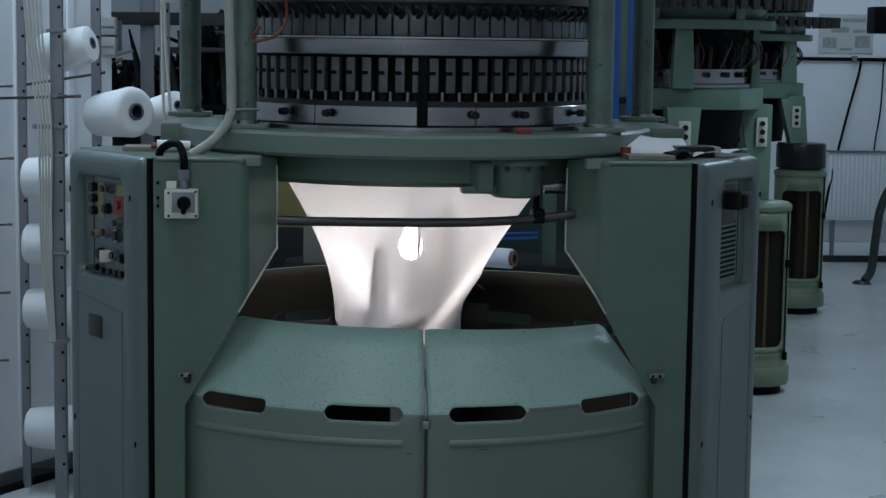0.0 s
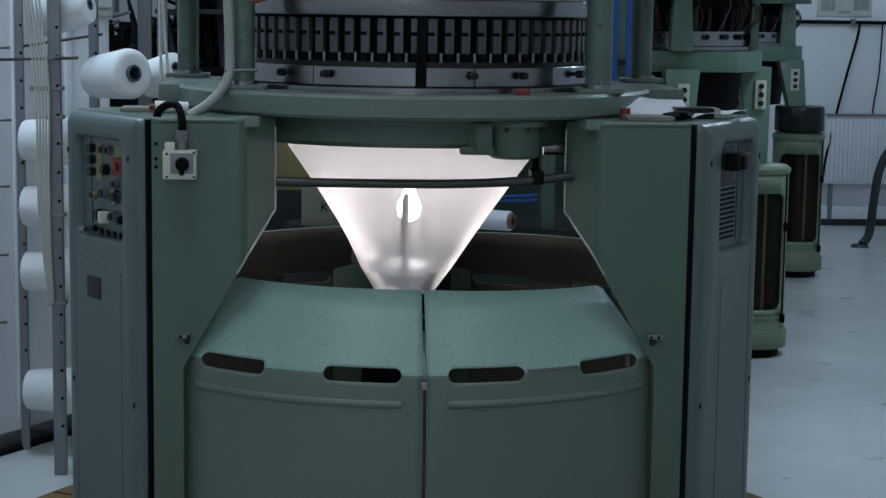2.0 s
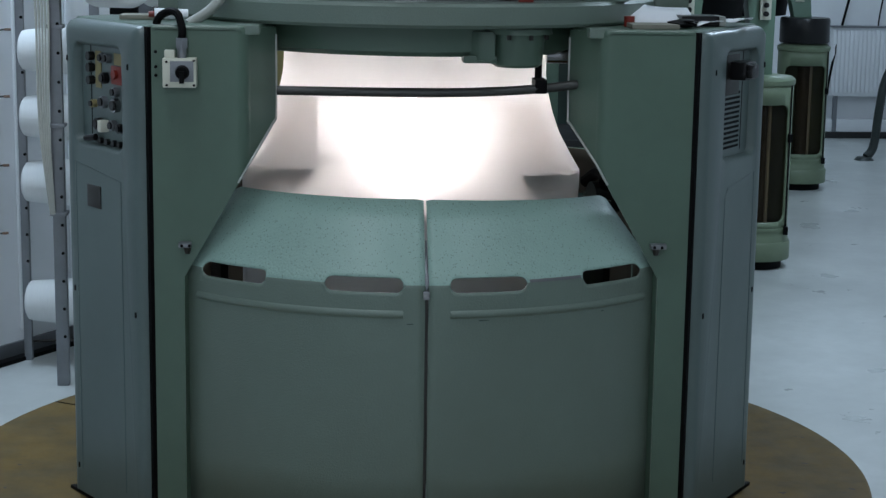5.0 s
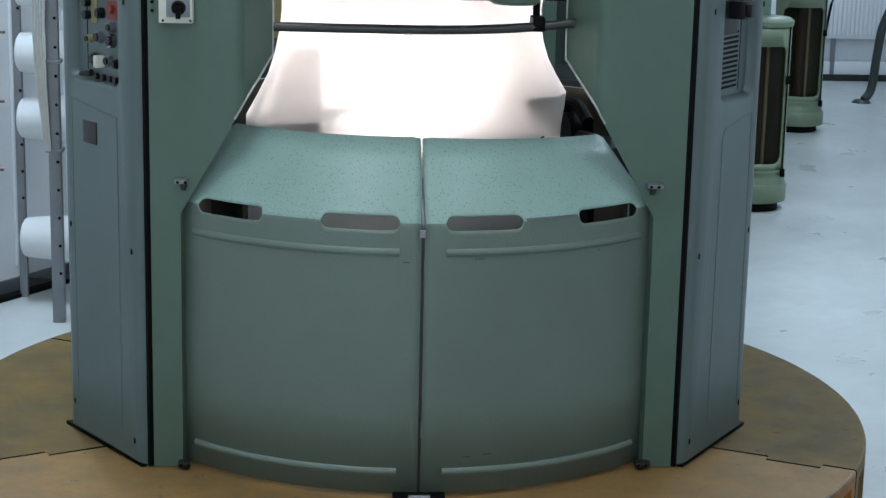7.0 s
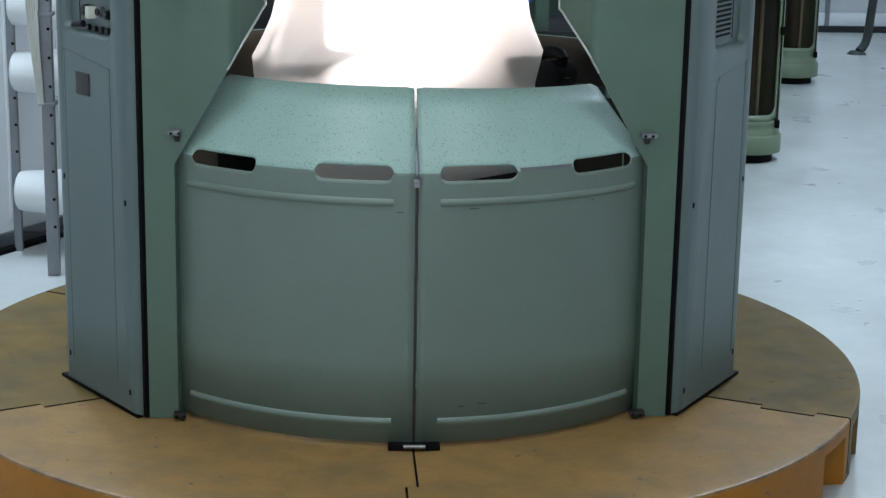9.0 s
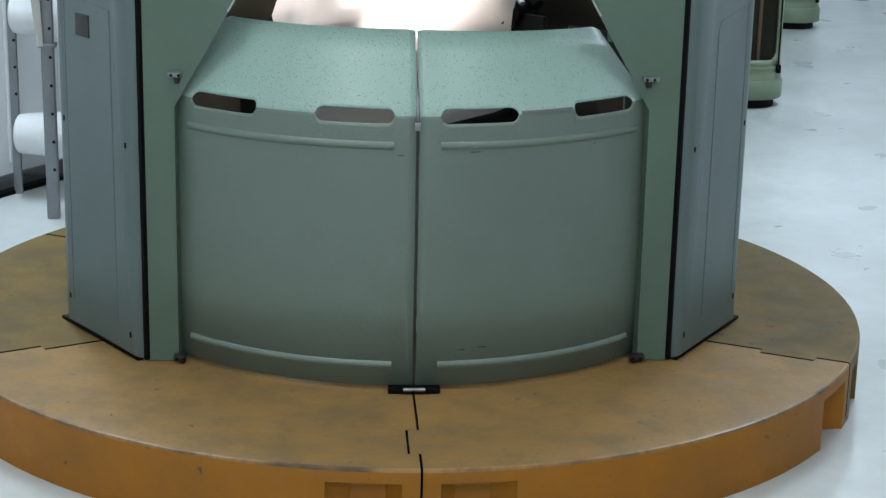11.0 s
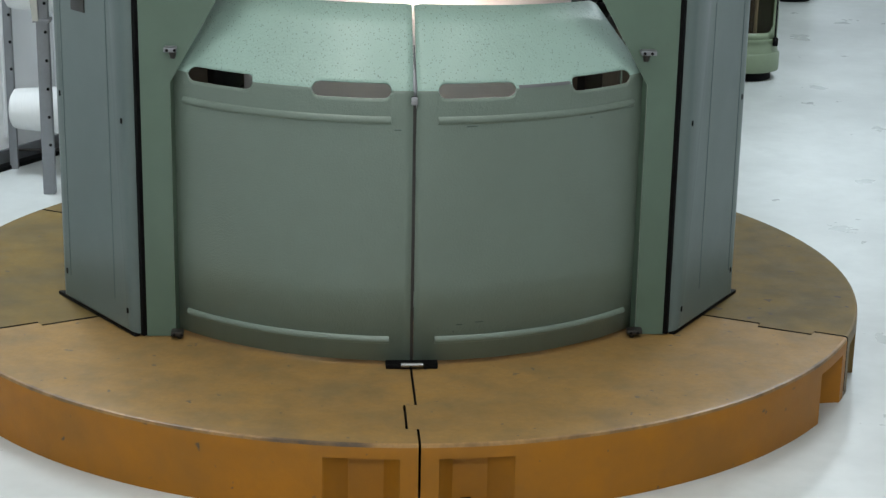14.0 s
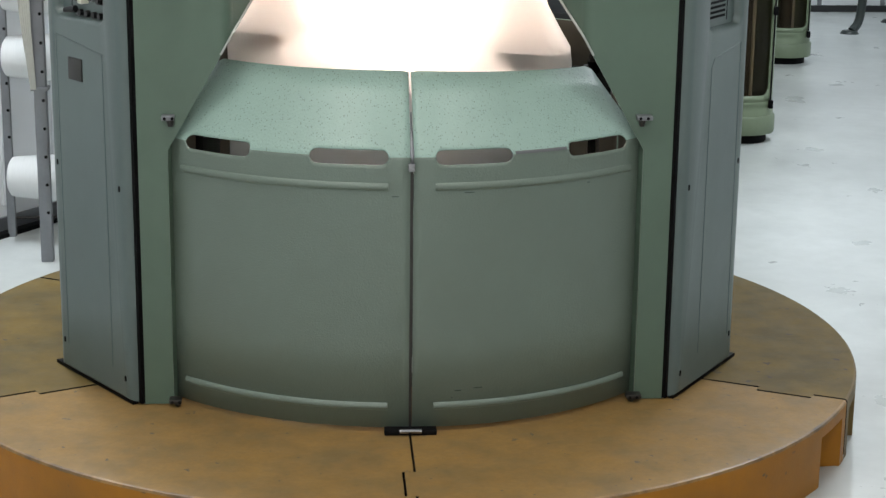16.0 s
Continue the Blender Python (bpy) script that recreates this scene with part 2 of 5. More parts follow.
def lathe(profile, n=48, a0=0.0, a1=360.0, bm=None, closed=False):
    """Turns (r, z) points about z; the angle runs from -y towards +x, in degrees."""
    b = bmesh.new()
    full = abs(a1 - a0) >= 359.9
    cols = []
    for i in range(n if full else n + 1):
        a = radians(a0 + (a1 - a0) * i / n)
        cols.append([b.verts.new((r * math.sin(a), -r * math.cos(a), z)) for r, z in profile])
    pairs = list(zip(cols, cols[1:] + ([cols[0]] if full else [])))
    if not full:
        pairs = list(zip(cols, cols[1:]))
    k = len(profile)
    for c, d in pairs:
        for j in range(k if closed else k - 1):
            b.faces.new((c[j], d[j], d[(j + 1) % k], c[(j + 1) % k]))
    if not full and closed:
        b.faces.new(cols[0])
        b.faces.new(list(reversed(cols[-1])))
    return join(bm, b)


def rod(p, q, r, r2=None, seg=12, bm=None, caps=True):
    b = bmesh.new()
    p, q = Vector(p), Vector(q)
    d = q - p
    bmesh.ops.create_cone(b, cap_ends=caps, segments=seg, radius1=r, radius2=r if r2 is None else r2, depth=d.length)
    m = Matrix.Translation((p + q) / 2) @ d.to_track_quat("Z", "Y").to_matrix().to_4x4()
    bmesh.ops.transform(b, matrix=m, verts=b.verts)
    return join(bm, b)


def pipe(points, r, seg=10, sub=6, bm=None):
    """A round hose through the points, smoothly bent."""
    pts = [Vector(p) for p in points]
    fine = []
    for i in range(len(pts) - 1):
        p0, p1, p2, p3 = pts[max(i - 1, 0)], pts[i], pts[i + 1], pts[min(i + 2, len(pts) - 1)]
        for k in range(sub):
            t = k / sub
            fine.append(0.5 * (2 * p1 + (p2 - p0) * t + (2 * p0 - 5 * p1 + 4 * p2 - p3) * t * t + (3 * p1 - p0 - 3 * p2 + p3) * t ** 3))
    fine.append(pts[-1])
    b = bmesh.new()
    rings, ref = [], Vector((0.3, 0.5, 0.81))
    for i, p in enumerate(fine):
        d = (fine[min(i + 1, len(fine) - 1)] - fine[max(i - 1, 0)]).normalized()
        u = d.cross(ref).normalized()
        v = d.cross(u)
        rings.append([b.verts.new(p + r * (math.cos(2 * math.pi * k / seg) * u + math.sin(2 * math.pi * k / seg) * v)) for k in range(seg)])
    for c, d in zip(rings, rings[1:]):
        for k in range(seg):
            b.faces.new((c[k], c[(k + 1) % seg], d[(k + 1) % seg], d[k]))
    b.faces.new(rings[0])
    b.faces.new(list(reversed(rings[-1])))
    return join(bm, b)


def prism(plan, z0, z1, w=0.0, bm=None, seg=2):
    b = bmesh.new()
    lo = [b.verts.new((x, y, z0)) for x, y in plan]
    hi = [b.verts.new((x, y, z1)) for x, y in plan]
    b.faces.new(lo)
    b.faces.new(hi)
    for i in range(len(plan)):
        j = (i + 1) % len(plan)
        b.faces.new((lo[i], lo[j], hi[j], hi[i]))
    if w:
        bmesh.ops.recalc_face_normals(b, faces=b.faces)
        bevel(b, w, seg)
    return join(bm, b)


def thicken(ob, t, offset=-1.0):
    s = ob.modifiers.new("thickness", "SOLIDIFY")
    s.thickness, s.offset = t, offset
    return ob


# ---- room ----
def room():
    X0, X1, Y0, Y1, ZC = -3.2, 5.2, -7.5, 8.95, 3.6
    tagged(part("floor", box(X0, Y0, -0.2, X1, Y1, 0.0), FLOOR, smooth=False), "pale worn concrete workshop floor with stains and glare", "floor", kind="structure")
    tagged(part("ceiling", box(X0, Y0, ZC, X1, Y1, ZC + 0.2), CEILING, smooth=False), "plain white workshop ceiling", "ceiling", kind="structure")
    tagged(part("wall_back", box(X0, Y1, 0, X1, Y1 + 0.2, ZC), WHITE_WALL, smooth=False), "white painted wall behind the machines", "wall", kind="structure")
    tagged(part("wall_right", box(X1, Y0, 0, X1 + 0.2, Y1 + 0.2, ZC), WHITE_WALL, smooth=False), "white painted side wall", "wall", kind="structure")
    tagged(part("wall_left", box(X0 - 0.2, Y0, 0, X0, Y1 + 0.2, ZC), WHITE_WALL, smooth=False), "white painted side wall", "wall", kind="structure")
    tagged(part("wall_front", box(X0 - 0.2, Y0 - 0.2, 0, X1 + 0.2, Y0, ZC), WHITE_WALL, smooth=False), "white painted end wall", "wall", kind="structure")


def ceiling_lamps():
    # x, y, share of the lamp power, cooler tube or not
    spots = [(-1.45, 1.2, 2.4, 1), (2.6, 2.5, 2.5, 1), (3.4, 7.3, 1.3, 1), (1.0, 5.9, 0.25, 0), (1.0, 2.2, 0.2, 0), (-1.05, 5.9, 0.15, 1),
             (-0.8, -1.25, 0.78, 0), (0.8, -1.25, 0.45, 0), (3.5, -2.0, 0.1, 1), (-1.0, -6.2, 2.6, 0), (0.9, -4.6, 0.50, 0), (3.5, -5.6, 0.4, 0)]
    first = None
    for x, y, share, cool in spots:
        if first is None:
            first = thing("fluorescent_lamp", "white fluorescent batten lamp on the ceiling", "lamp", pose(x, y, 3.52), "ceiling lamps")
            part("housing", box(-0.09, -0.75, 0.0, 0.09, 0.75, 0.079, 0.01), WHITE_WALL, first)
            part("tube", rod((0, -0.72, -0.03), (0, 0.72, -0.03), 0.014), TUBE_LIGHT, first, "lit fluorescent tube")
        else:
            copy_thing(first, pose(x, y, 3.52))
        d = bpy.data.lights.new("lamp", "AREA")
        d.shape, d.size, d.size_y, d.energy = "RECTANGLE", 0.2, 1.4, LAMP_POWER * share
        d.color = COOL_COLOUR if cool else LAMP_COLOUR
        new("lamp_light", d).matrix_basis = pose(x, y, 3.46)


# ---- the round platform ----
R_PLAT, H_PLAT = 1.256, 0.163


def platform_segment(a0, a1, g0, g1):
    """One wedge with jogged joints, a rounded rim and a hand hold beside each joint."""
    def jog(r):
        return -0.004 if r > 1.169 else (-0.028 if r > 1.029 else -0.002)
    cols = sorted(set([round(k, 3) for k in np.linspace(0, 60, 25)] + [1.7, 1.85, 3.1, 3.3, 6.8, 7.0, 8.85, 9.0, 51.0, 51.15, 53.0, 53.2, 56.7, 56.9, 58.15, 58.3]))
    def depth(k):
        k = min(k, 60 - k)
        for k0, d0, k1, d1 in ((1.7, 0.0, 1.85, 0.010), (1.85, 0.010, 3.1, 0.046), (3.1, 0.046, 3.3, 0.05), (3.3, 0.05, 6.8, 0.05),
                               (6.8, 0.05, 7.0, 0.046), (7.0, 0.046, 8.85, 0.010), (8.85, 0.010, 9.0, 0.0)):
            if k0 <= k <= k1:
                return d0 + (d1 - d0) * (k - k0) / (k1 - k0)
        return 0.0
    b = bmesh.new()
    grid = []
    for k in cols:
        d = depth(k)
        prof = [(R_PLAT - d, 0.0), (R_PLAT - d, 0.118), (R_PLAT - d * 0.85, 0.125), (R_PLAT, 0.129), (R_PLAT, H_PLAT - 0.008), (R_PLAT - 0.002, H_PLAT - 0.002), (R_PLAT - 0.007, H_PLAT),
                (1.1705, H_PLAT), (1.1685, H_PLAT), (1.0305, H_PLAT), (1.0285, H_PLAT), (0.45, H_PLAT), (0.45, 0.12)]
        col = []
        for r, z in prof:
            off = math.degrees((jog(r)) / r)
            lo, hi = a0 + off + math.degrees(g0 / r), a1 + off - math.degrees(g1 / r)
            a = radians(lo + (hi - lo) * k / 60)
            col.append(b.verts.new((r * math.sin(a), -r * math.cos(a), z)))
        grid.append(col)
    for c, d in zip(grid, grid[1:]):
        for j in range(len(c) - 1):
            f = b.faces.new((c[j], d[j], d[j + 1], c[j + 1]))
            f.material_index = 1 if j >= 6 else (2 if j in (4, 5) else 0)
    for c, sgn in ((grid[0], 1), (grid[-1], -1)):
        low = [b.verts.new((v.co.x, v.co.y, 0.02)) for v in c[4:]]
        for j in range(4, len(c) - 1):
            b.faces.new((c[j], c[j + 1], low[j - 3], low[j - 4])).material_index = 3
    return b


def platform():
    p = thing("round_platform", "worn orange-brown round platform of jointed wedge segments under the knitting machine", "platform")
    joints = (0.0, 62.6, 120.0, 180.0, 240.0, 297.4, 360.0)
    for i in range(6):
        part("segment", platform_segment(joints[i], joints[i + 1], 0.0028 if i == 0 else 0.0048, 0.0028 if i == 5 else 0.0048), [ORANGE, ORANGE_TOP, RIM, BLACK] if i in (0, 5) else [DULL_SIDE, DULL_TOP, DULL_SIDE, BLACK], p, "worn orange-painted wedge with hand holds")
    part("core", lathe([(0.3, 0.0), (1.12, 0.0), (1.12, 0.150), (0.3, 0.150)], 48, closed=True), BLACK, p)
    # black box set into the hand hold, stands in for a small dark opening
    part("foot_block", box(0.088, -1.208, 0.004, 0.112, -1.190, 0.016), BLACK, p)


# ---- the knitting machine ----
GATE_R, FOLD_Z, TOP_R, TOP_Z = 0.775, 0.828, 0.62, 1.003
SLOTS = ((4.0, 17.7), (28.8, 43.1))


def gate_half(sign):
    b = bmesh.new()
    z0 = H_PLAT + 0.012
    slope = math.hypot(GATE_R - TOP_R, TOP_Z - FOLD_Z)

    def place(a, v):
        if v < 0.03 and a > 44:
            a += (a - 44) * 0.58
        a = radians(a * sign)
        if v < -0.006:
            r, z = GATE_R, FOLD_Z + v
        elif v < 0.006:
            k = (v + 0.006) / 0.012
            r, z = GATE_R - 0.004 * k * k, FOLD_Z - 0.006 + 0.010 * k
        else:
            k = v / slope
            r, z = GATE_R + (TOP_R - GATE_R) * k, FOLD_Z + (TOP_Z - FOLD_Z) * k
            if sign > 0:
                z -= 0.017 * k * a / radians(47)
        return Vector((r * math.sin(a), -r * math.cos(a), z))

    half, vlo, vhi = 0.019, z0 - FOLD_Z, slope
    angles = set(0.28 + 46.72 * i / 30 for i in range(31))
    ea = math.degrees(half / GATE_R)
    for s0, s1 in SLOTS:
        for k in range(7):
            q = ea * (1 - math.cos(math.pi * k / 12))
            angles |= {s0 + q, s1 - q}
    angles = sorted(angles)

    def hole(a):
        for s0, s1 in SLOTS:
            if s0 < a < s1:
                d = min(a - s0, s1 - a)
                return half if d >= ea else half * math.sqrt(max(0.0, 1 - ((ea - d) / ea) ** 2))
        return 0.0

    lower, upper = [], []
    for a in angles:
        h = hole(a)
        corner = 0.012 * max(0.0, 1 - (47.0 - a) / 1.0) + 0.004 * max(0.0, 1 - (a - 0.28) / 1.0)
        lower.append([b.verts.new(place(a, vlo + (-h - vlo) * k)) for k in (0, 0.3, 0.6, 0.9, 0.985, 1)])
        top = vhi - corner
        upper.append([b.verts.new(place(a, h + (top - h) * k)) for k in (0, 0.04, 0.1, 0.4, 0.7, 1)])
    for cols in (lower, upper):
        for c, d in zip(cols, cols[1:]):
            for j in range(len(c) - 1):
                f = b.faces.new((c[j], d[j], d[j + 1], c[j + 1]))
                # the sloping upper part takes the lightened copy of the paint
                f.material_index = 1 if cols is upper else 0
    bmesh.ops.remove_doubles(b, verts=b.verts, dist=0.0004)
    return b


def bead(sign, z):
    pts = [(0.7702 * math.sin(radians(a * sign)), -0.7702 * math.cos(radians(a * sign)), z) for a in np.linspace(4.0, 44.2, 14)]
    return pipe(pts, 0.0108, 12, 2)


def leg_plate(sign):
    """Front side sheet of a leg: flat, then bent back, cut along the gate's slope."""
    b = bmesh.new()
    A, B, C = (-0.645, -0.561), (-0.425, -0.561), (-0.355, -0.455)
    path = [A]
    for k in range(17):
        t = k / 16
        p0, p1 = (B[0] - 0.02, B[1]), (B[0] + 0.012, B[1] + 0.022)
        path.append(((1 - t) ** 2 * p0[0] + 2 * t * (1 - t) * B[0] + t * t * p1[0], (1 - t) ** 2 * p0[1] + 2 * t * (1 - t) * B[1] + t * t * p1[1]))
    path.append(C)
    fine = []
    for p, q in zip(path, path[1:]):
        n = 8 if math.dist(p, q) > 0.05 else 1
        fine += [(p[0] + (q[0] - p[0]) * i / n, p[1] + (q[1] - p[1]) * i / n) for i in range(n)]
    fine.append(path[-1])
    fine = sorted(set(fine + [(-0.5725, -0.561), (-0.5715, -0.561)]), key=lambda p: (p[0], p[1]))
    rows = []
    for x, y in fine:
        if x < -0.572:
            zb = H_PLAT + 0.002
        else:
            k = (x + 0.572) / 0.217
            zb = 0.80 + 0.38 * k
        rows.append([b.verts.new((x * -sign, y, zb + (1.395 - zb) * j / 6)) for j in range(7)])
    for c, d in zip(rows, rows[1:]):
        for j in range(6):
            b.faces.new((c[j], d[j], d[j + 1], c[j + 1]))
    return b


def rounded(u0, u1, z0, z1, r, n=6):
    pts = []
    for cu, cz, a in ((u1 - r, z1 - r, 0), (u0 + r, z1 - r, 90), (u0 + r, z0 + r, 180), (u1 - r, z0 + r, 270)):
        for k in range(n + 1):
            t = radians(a + 90 * k / n)
            pts.append((cu + r * math.cos(t), cz + r * math.sin(t)))
    return pts


def door_slab(hole, depth):
    """A service door with rolled edges and a recessed panel; x runs along the door, -y is its outer face."""
    u0, u1, z0, z1 = 0.008, 0.398, H_PLAT + 0.006, 1.398
    b = bmesh.new()
    loops = []
    for ins, n in ((0.0, 0.05), (0.0, 0.0), (0.004, -0.012), (0.013, -0.021), (0.026, -0.025)):
        loops.append([(u, n, z) for u, z in rounded(u0 + ins, u1 - ins, z0 + ins * 0.4, z1 - ins, max(0.004, 0.026 - ins * 0.6))])
    # the foot of the door is cut square
    for l, r in zip(loops, (0.026, 0.026, 0.0236, 0.0182, 0.0104)):
        lo, hi, foot = min(p[0] for p in l), max(p[0] for p in l), min(p[2] for p in l)
        for i, (u, n, z) in enumerate(l):
            cu = min(max(u, lo + r), hi - r)
            if cu != u and z < foot + r:
                k = r / max(abs(u - cu), foot + r - z)
                l[i] = (cu + (u - cu) * k, n, foot + r - (foot + r - z) * k)
    h = hole
    for ins, n, r in ((0.0, -0.025, 0.030), (0.007, -0.022, 0.026), (0.012, -0.025 + depth * 0.5, 0.022), (0.015, -0.025 + depth, 0.02)):
        loops.append([(u, n, z) for u, z in rounded(h[0] + ins, h[1] - ins, h[2] + ins, h[3] - ins, r)])
    vs = [[b.verts.new(p) for p in l] for l in loops]
    for c, d in zip(vs, vs[1:]):
        for i in range(len(c)):
            b.faces.new((c[i], c[(i + 1) % len(c)], d[(i + 1) % len(c)], d[i]))
    b.faces.new(vs[-1])
    return b


def knob(u, z, y, r, h, seg=16, r2=None):
    return rod((u, y, z), (u, y - h, z), r, r2, seg)


def flip(bm, k):
    if k < 0:
        for v in bm.verts:
            v.co.x = -v.co.x
    return bm


def service_door(mach, s):
    """Outer door of a front leg; s is -1 for the leg with the operating panel, 1 for the leg with the vent."""
    ax, ay = 0.65 * s, -0.561
    ux, uy = 0.5636, 0.8261
    m = Matrix(((ux, -uy * s, 0, ax), (uy * s, ux, 0, ay), (0, 0, 1, 0), (0, 0, 0, 1)))
    left = s < 0
    hole = (0.085, 0.352, 1.083, 1.352) if left else (0.118, 0.345, 1.065, 1.355)
    deep = 0.022
    d = part("service_door", flip(door_slab(hole, deep), s), GREY_DOOR, mach, "grey-green service door with a recessed panel", m=m)
    y = -0.025 + deep

    def sub(name, bm, mat, label="", smooth=True):
        return part(name, flip(bm, s), mat, d, label, smooth)
    sub("gasket", box(-0.004, -0.004, H_PLAT + 0.004, 0.010, 0.03, 1.397), BLACK)
    bolts = ((0.036, 0.704), (0.360, 0.716), (0.360, 0.246), (0.036, 0.226), (0.375, 1.30), (0.055, 1.30))
    # black strip put in for the dark shadow in the gap under the door
    sub("foot_strip", box(0.012, -0.020, H_PLAT + 0.0005, 0.428, -0.004, H_PLAT + 0.009, 0.001), BLACK, "black strip for the shaded gap along the foot")
    for u, z in bolts:
        sub("slot_screw", box(u - 0.0035, -0.0270, z - 0.007, u + 0.0035, -0.02, z + 0.007, 0.002), BLACK)
    # pressed outline on the lower part of the door
    if left:
        loop = [(0.10, 0.24), (0.10, 1.02), (0.34, 1.045), (0.34, 0.24)]
    else:
        loop = [(0.145, 0.25), (0.145, 0.985), (0.16, 1.005), (0.335, 1.03), (0.345, 0.25)]
    sub("pressed_line", pipe([(u, -0.0245, z) for u, z in loop], 0.0022, 6, 1), GREY_DOOR)
    if left:
        sub("label_plate", box(0.205, -0.028, 0.94, 0.275, -0.023, 0.995, 0.001), DARK_STEEL, "worn dark riveted plate")
        for z in (1.311, 1.283, 1.252):
            sub("indicator", knob(0.277, z, y, 0.011, 0.016), BLACK_PLASTIC)
        sub("label_strip", box(0.232, y - 0.002, 1.235, 0.262, y + 0.001, 1.325), YELLOW, "yellowed label strip", False)
        sub("red_switch_plate", box(0.118, y - 0.006, 1.25, 0.172, y + 0.001, 1.295, 0.002), RED, "red main switch plate")
        sub("yellow_plate", box(0.118, y - 0.004, 1.297, 0.160, y + 0.001, 1.325, 0.001), YELLOW)
        sub("red_knob", knob(0.147, 1.275, y - 0.004, 0.011, 0.010), RED)
        for u, z, r, mt in ((0.213, 1.311, 0.012, GALV), (0.187, 1.311, 0.012, GALV), (0.205, 1.262, 0.014, BLACK_PLASTIC), (0.150, 1.232, 0.012, GALV), (0.213, 1.203, 0.015, GALV), (0.150, 1.200, 0.017, STEEL),
                            (0.265, 1.195, 0.010, YELLOW), (0.165, 1.150, 0.013, GALV), (0.125, 1.146, 0.012, BLACK_PLASTIC), (0.24, 1.147, 0.015, BLACK_PLASTIC)):
            k = sub("push_button", knob(u, z, y, r, 0.014), mt)
            part("button_face", flip(knob(u, z, y - 0.0135, r * 0.7, 0.005), s), BLACK_PLASTIC, d)
        sub("white_selector", box(0.197, y - 0.024, 1.130, 0.216, y, 1.160, 0.005), WHITE_PLASTIC, "white selector switch")
        sub("hand_lever", rod((0.285, y - 0.022, 1.108), (0.252, y - 0.010, 1.113), 0.007, 0.009), BLACK_PLASTIC)
        for u in (0.135, 0.165, 0.20, 0.235):
            sub("key_switch", knob(u, 1.106, y, 0.008, 0.01), BLACK_PLASTIC)
        sub("panel_seam", box(0.286, y - 0.001, 1.10, 0.289, y + 0.001, 1.34), BLACK, smooth=False)
    else:
        for i in range(12):
            z = 1.100 + 0.0122 * i
            sub("vent_slot", box(0.145, y - 0.0015, z, 0.268, y + 0.001, z + 0.006), BLACK, smooth=False)
        sub("switch_block", box(0.19, y - 0.045, 1.272, 0.262, y, 1.318, 0.008), BLACK_PLASTIC, "black rotary switch")
        sub("switch_lever", box(0.195, y - 0.060, 1.278, 0.240, y - 0.04, 1.312, 0.006), BLACK_PLASTIC)
        sub("switch_plate", box(0.15, y - 0.003, 1.235, 0.255, y + 0.001, 1.335, 0.002), DARK_STEEL)
        sub("panel_seam", box(0.280, y - 0.001, 1.09, 0.283, y + 0.001, 1.345), BLACK, smooth=False)


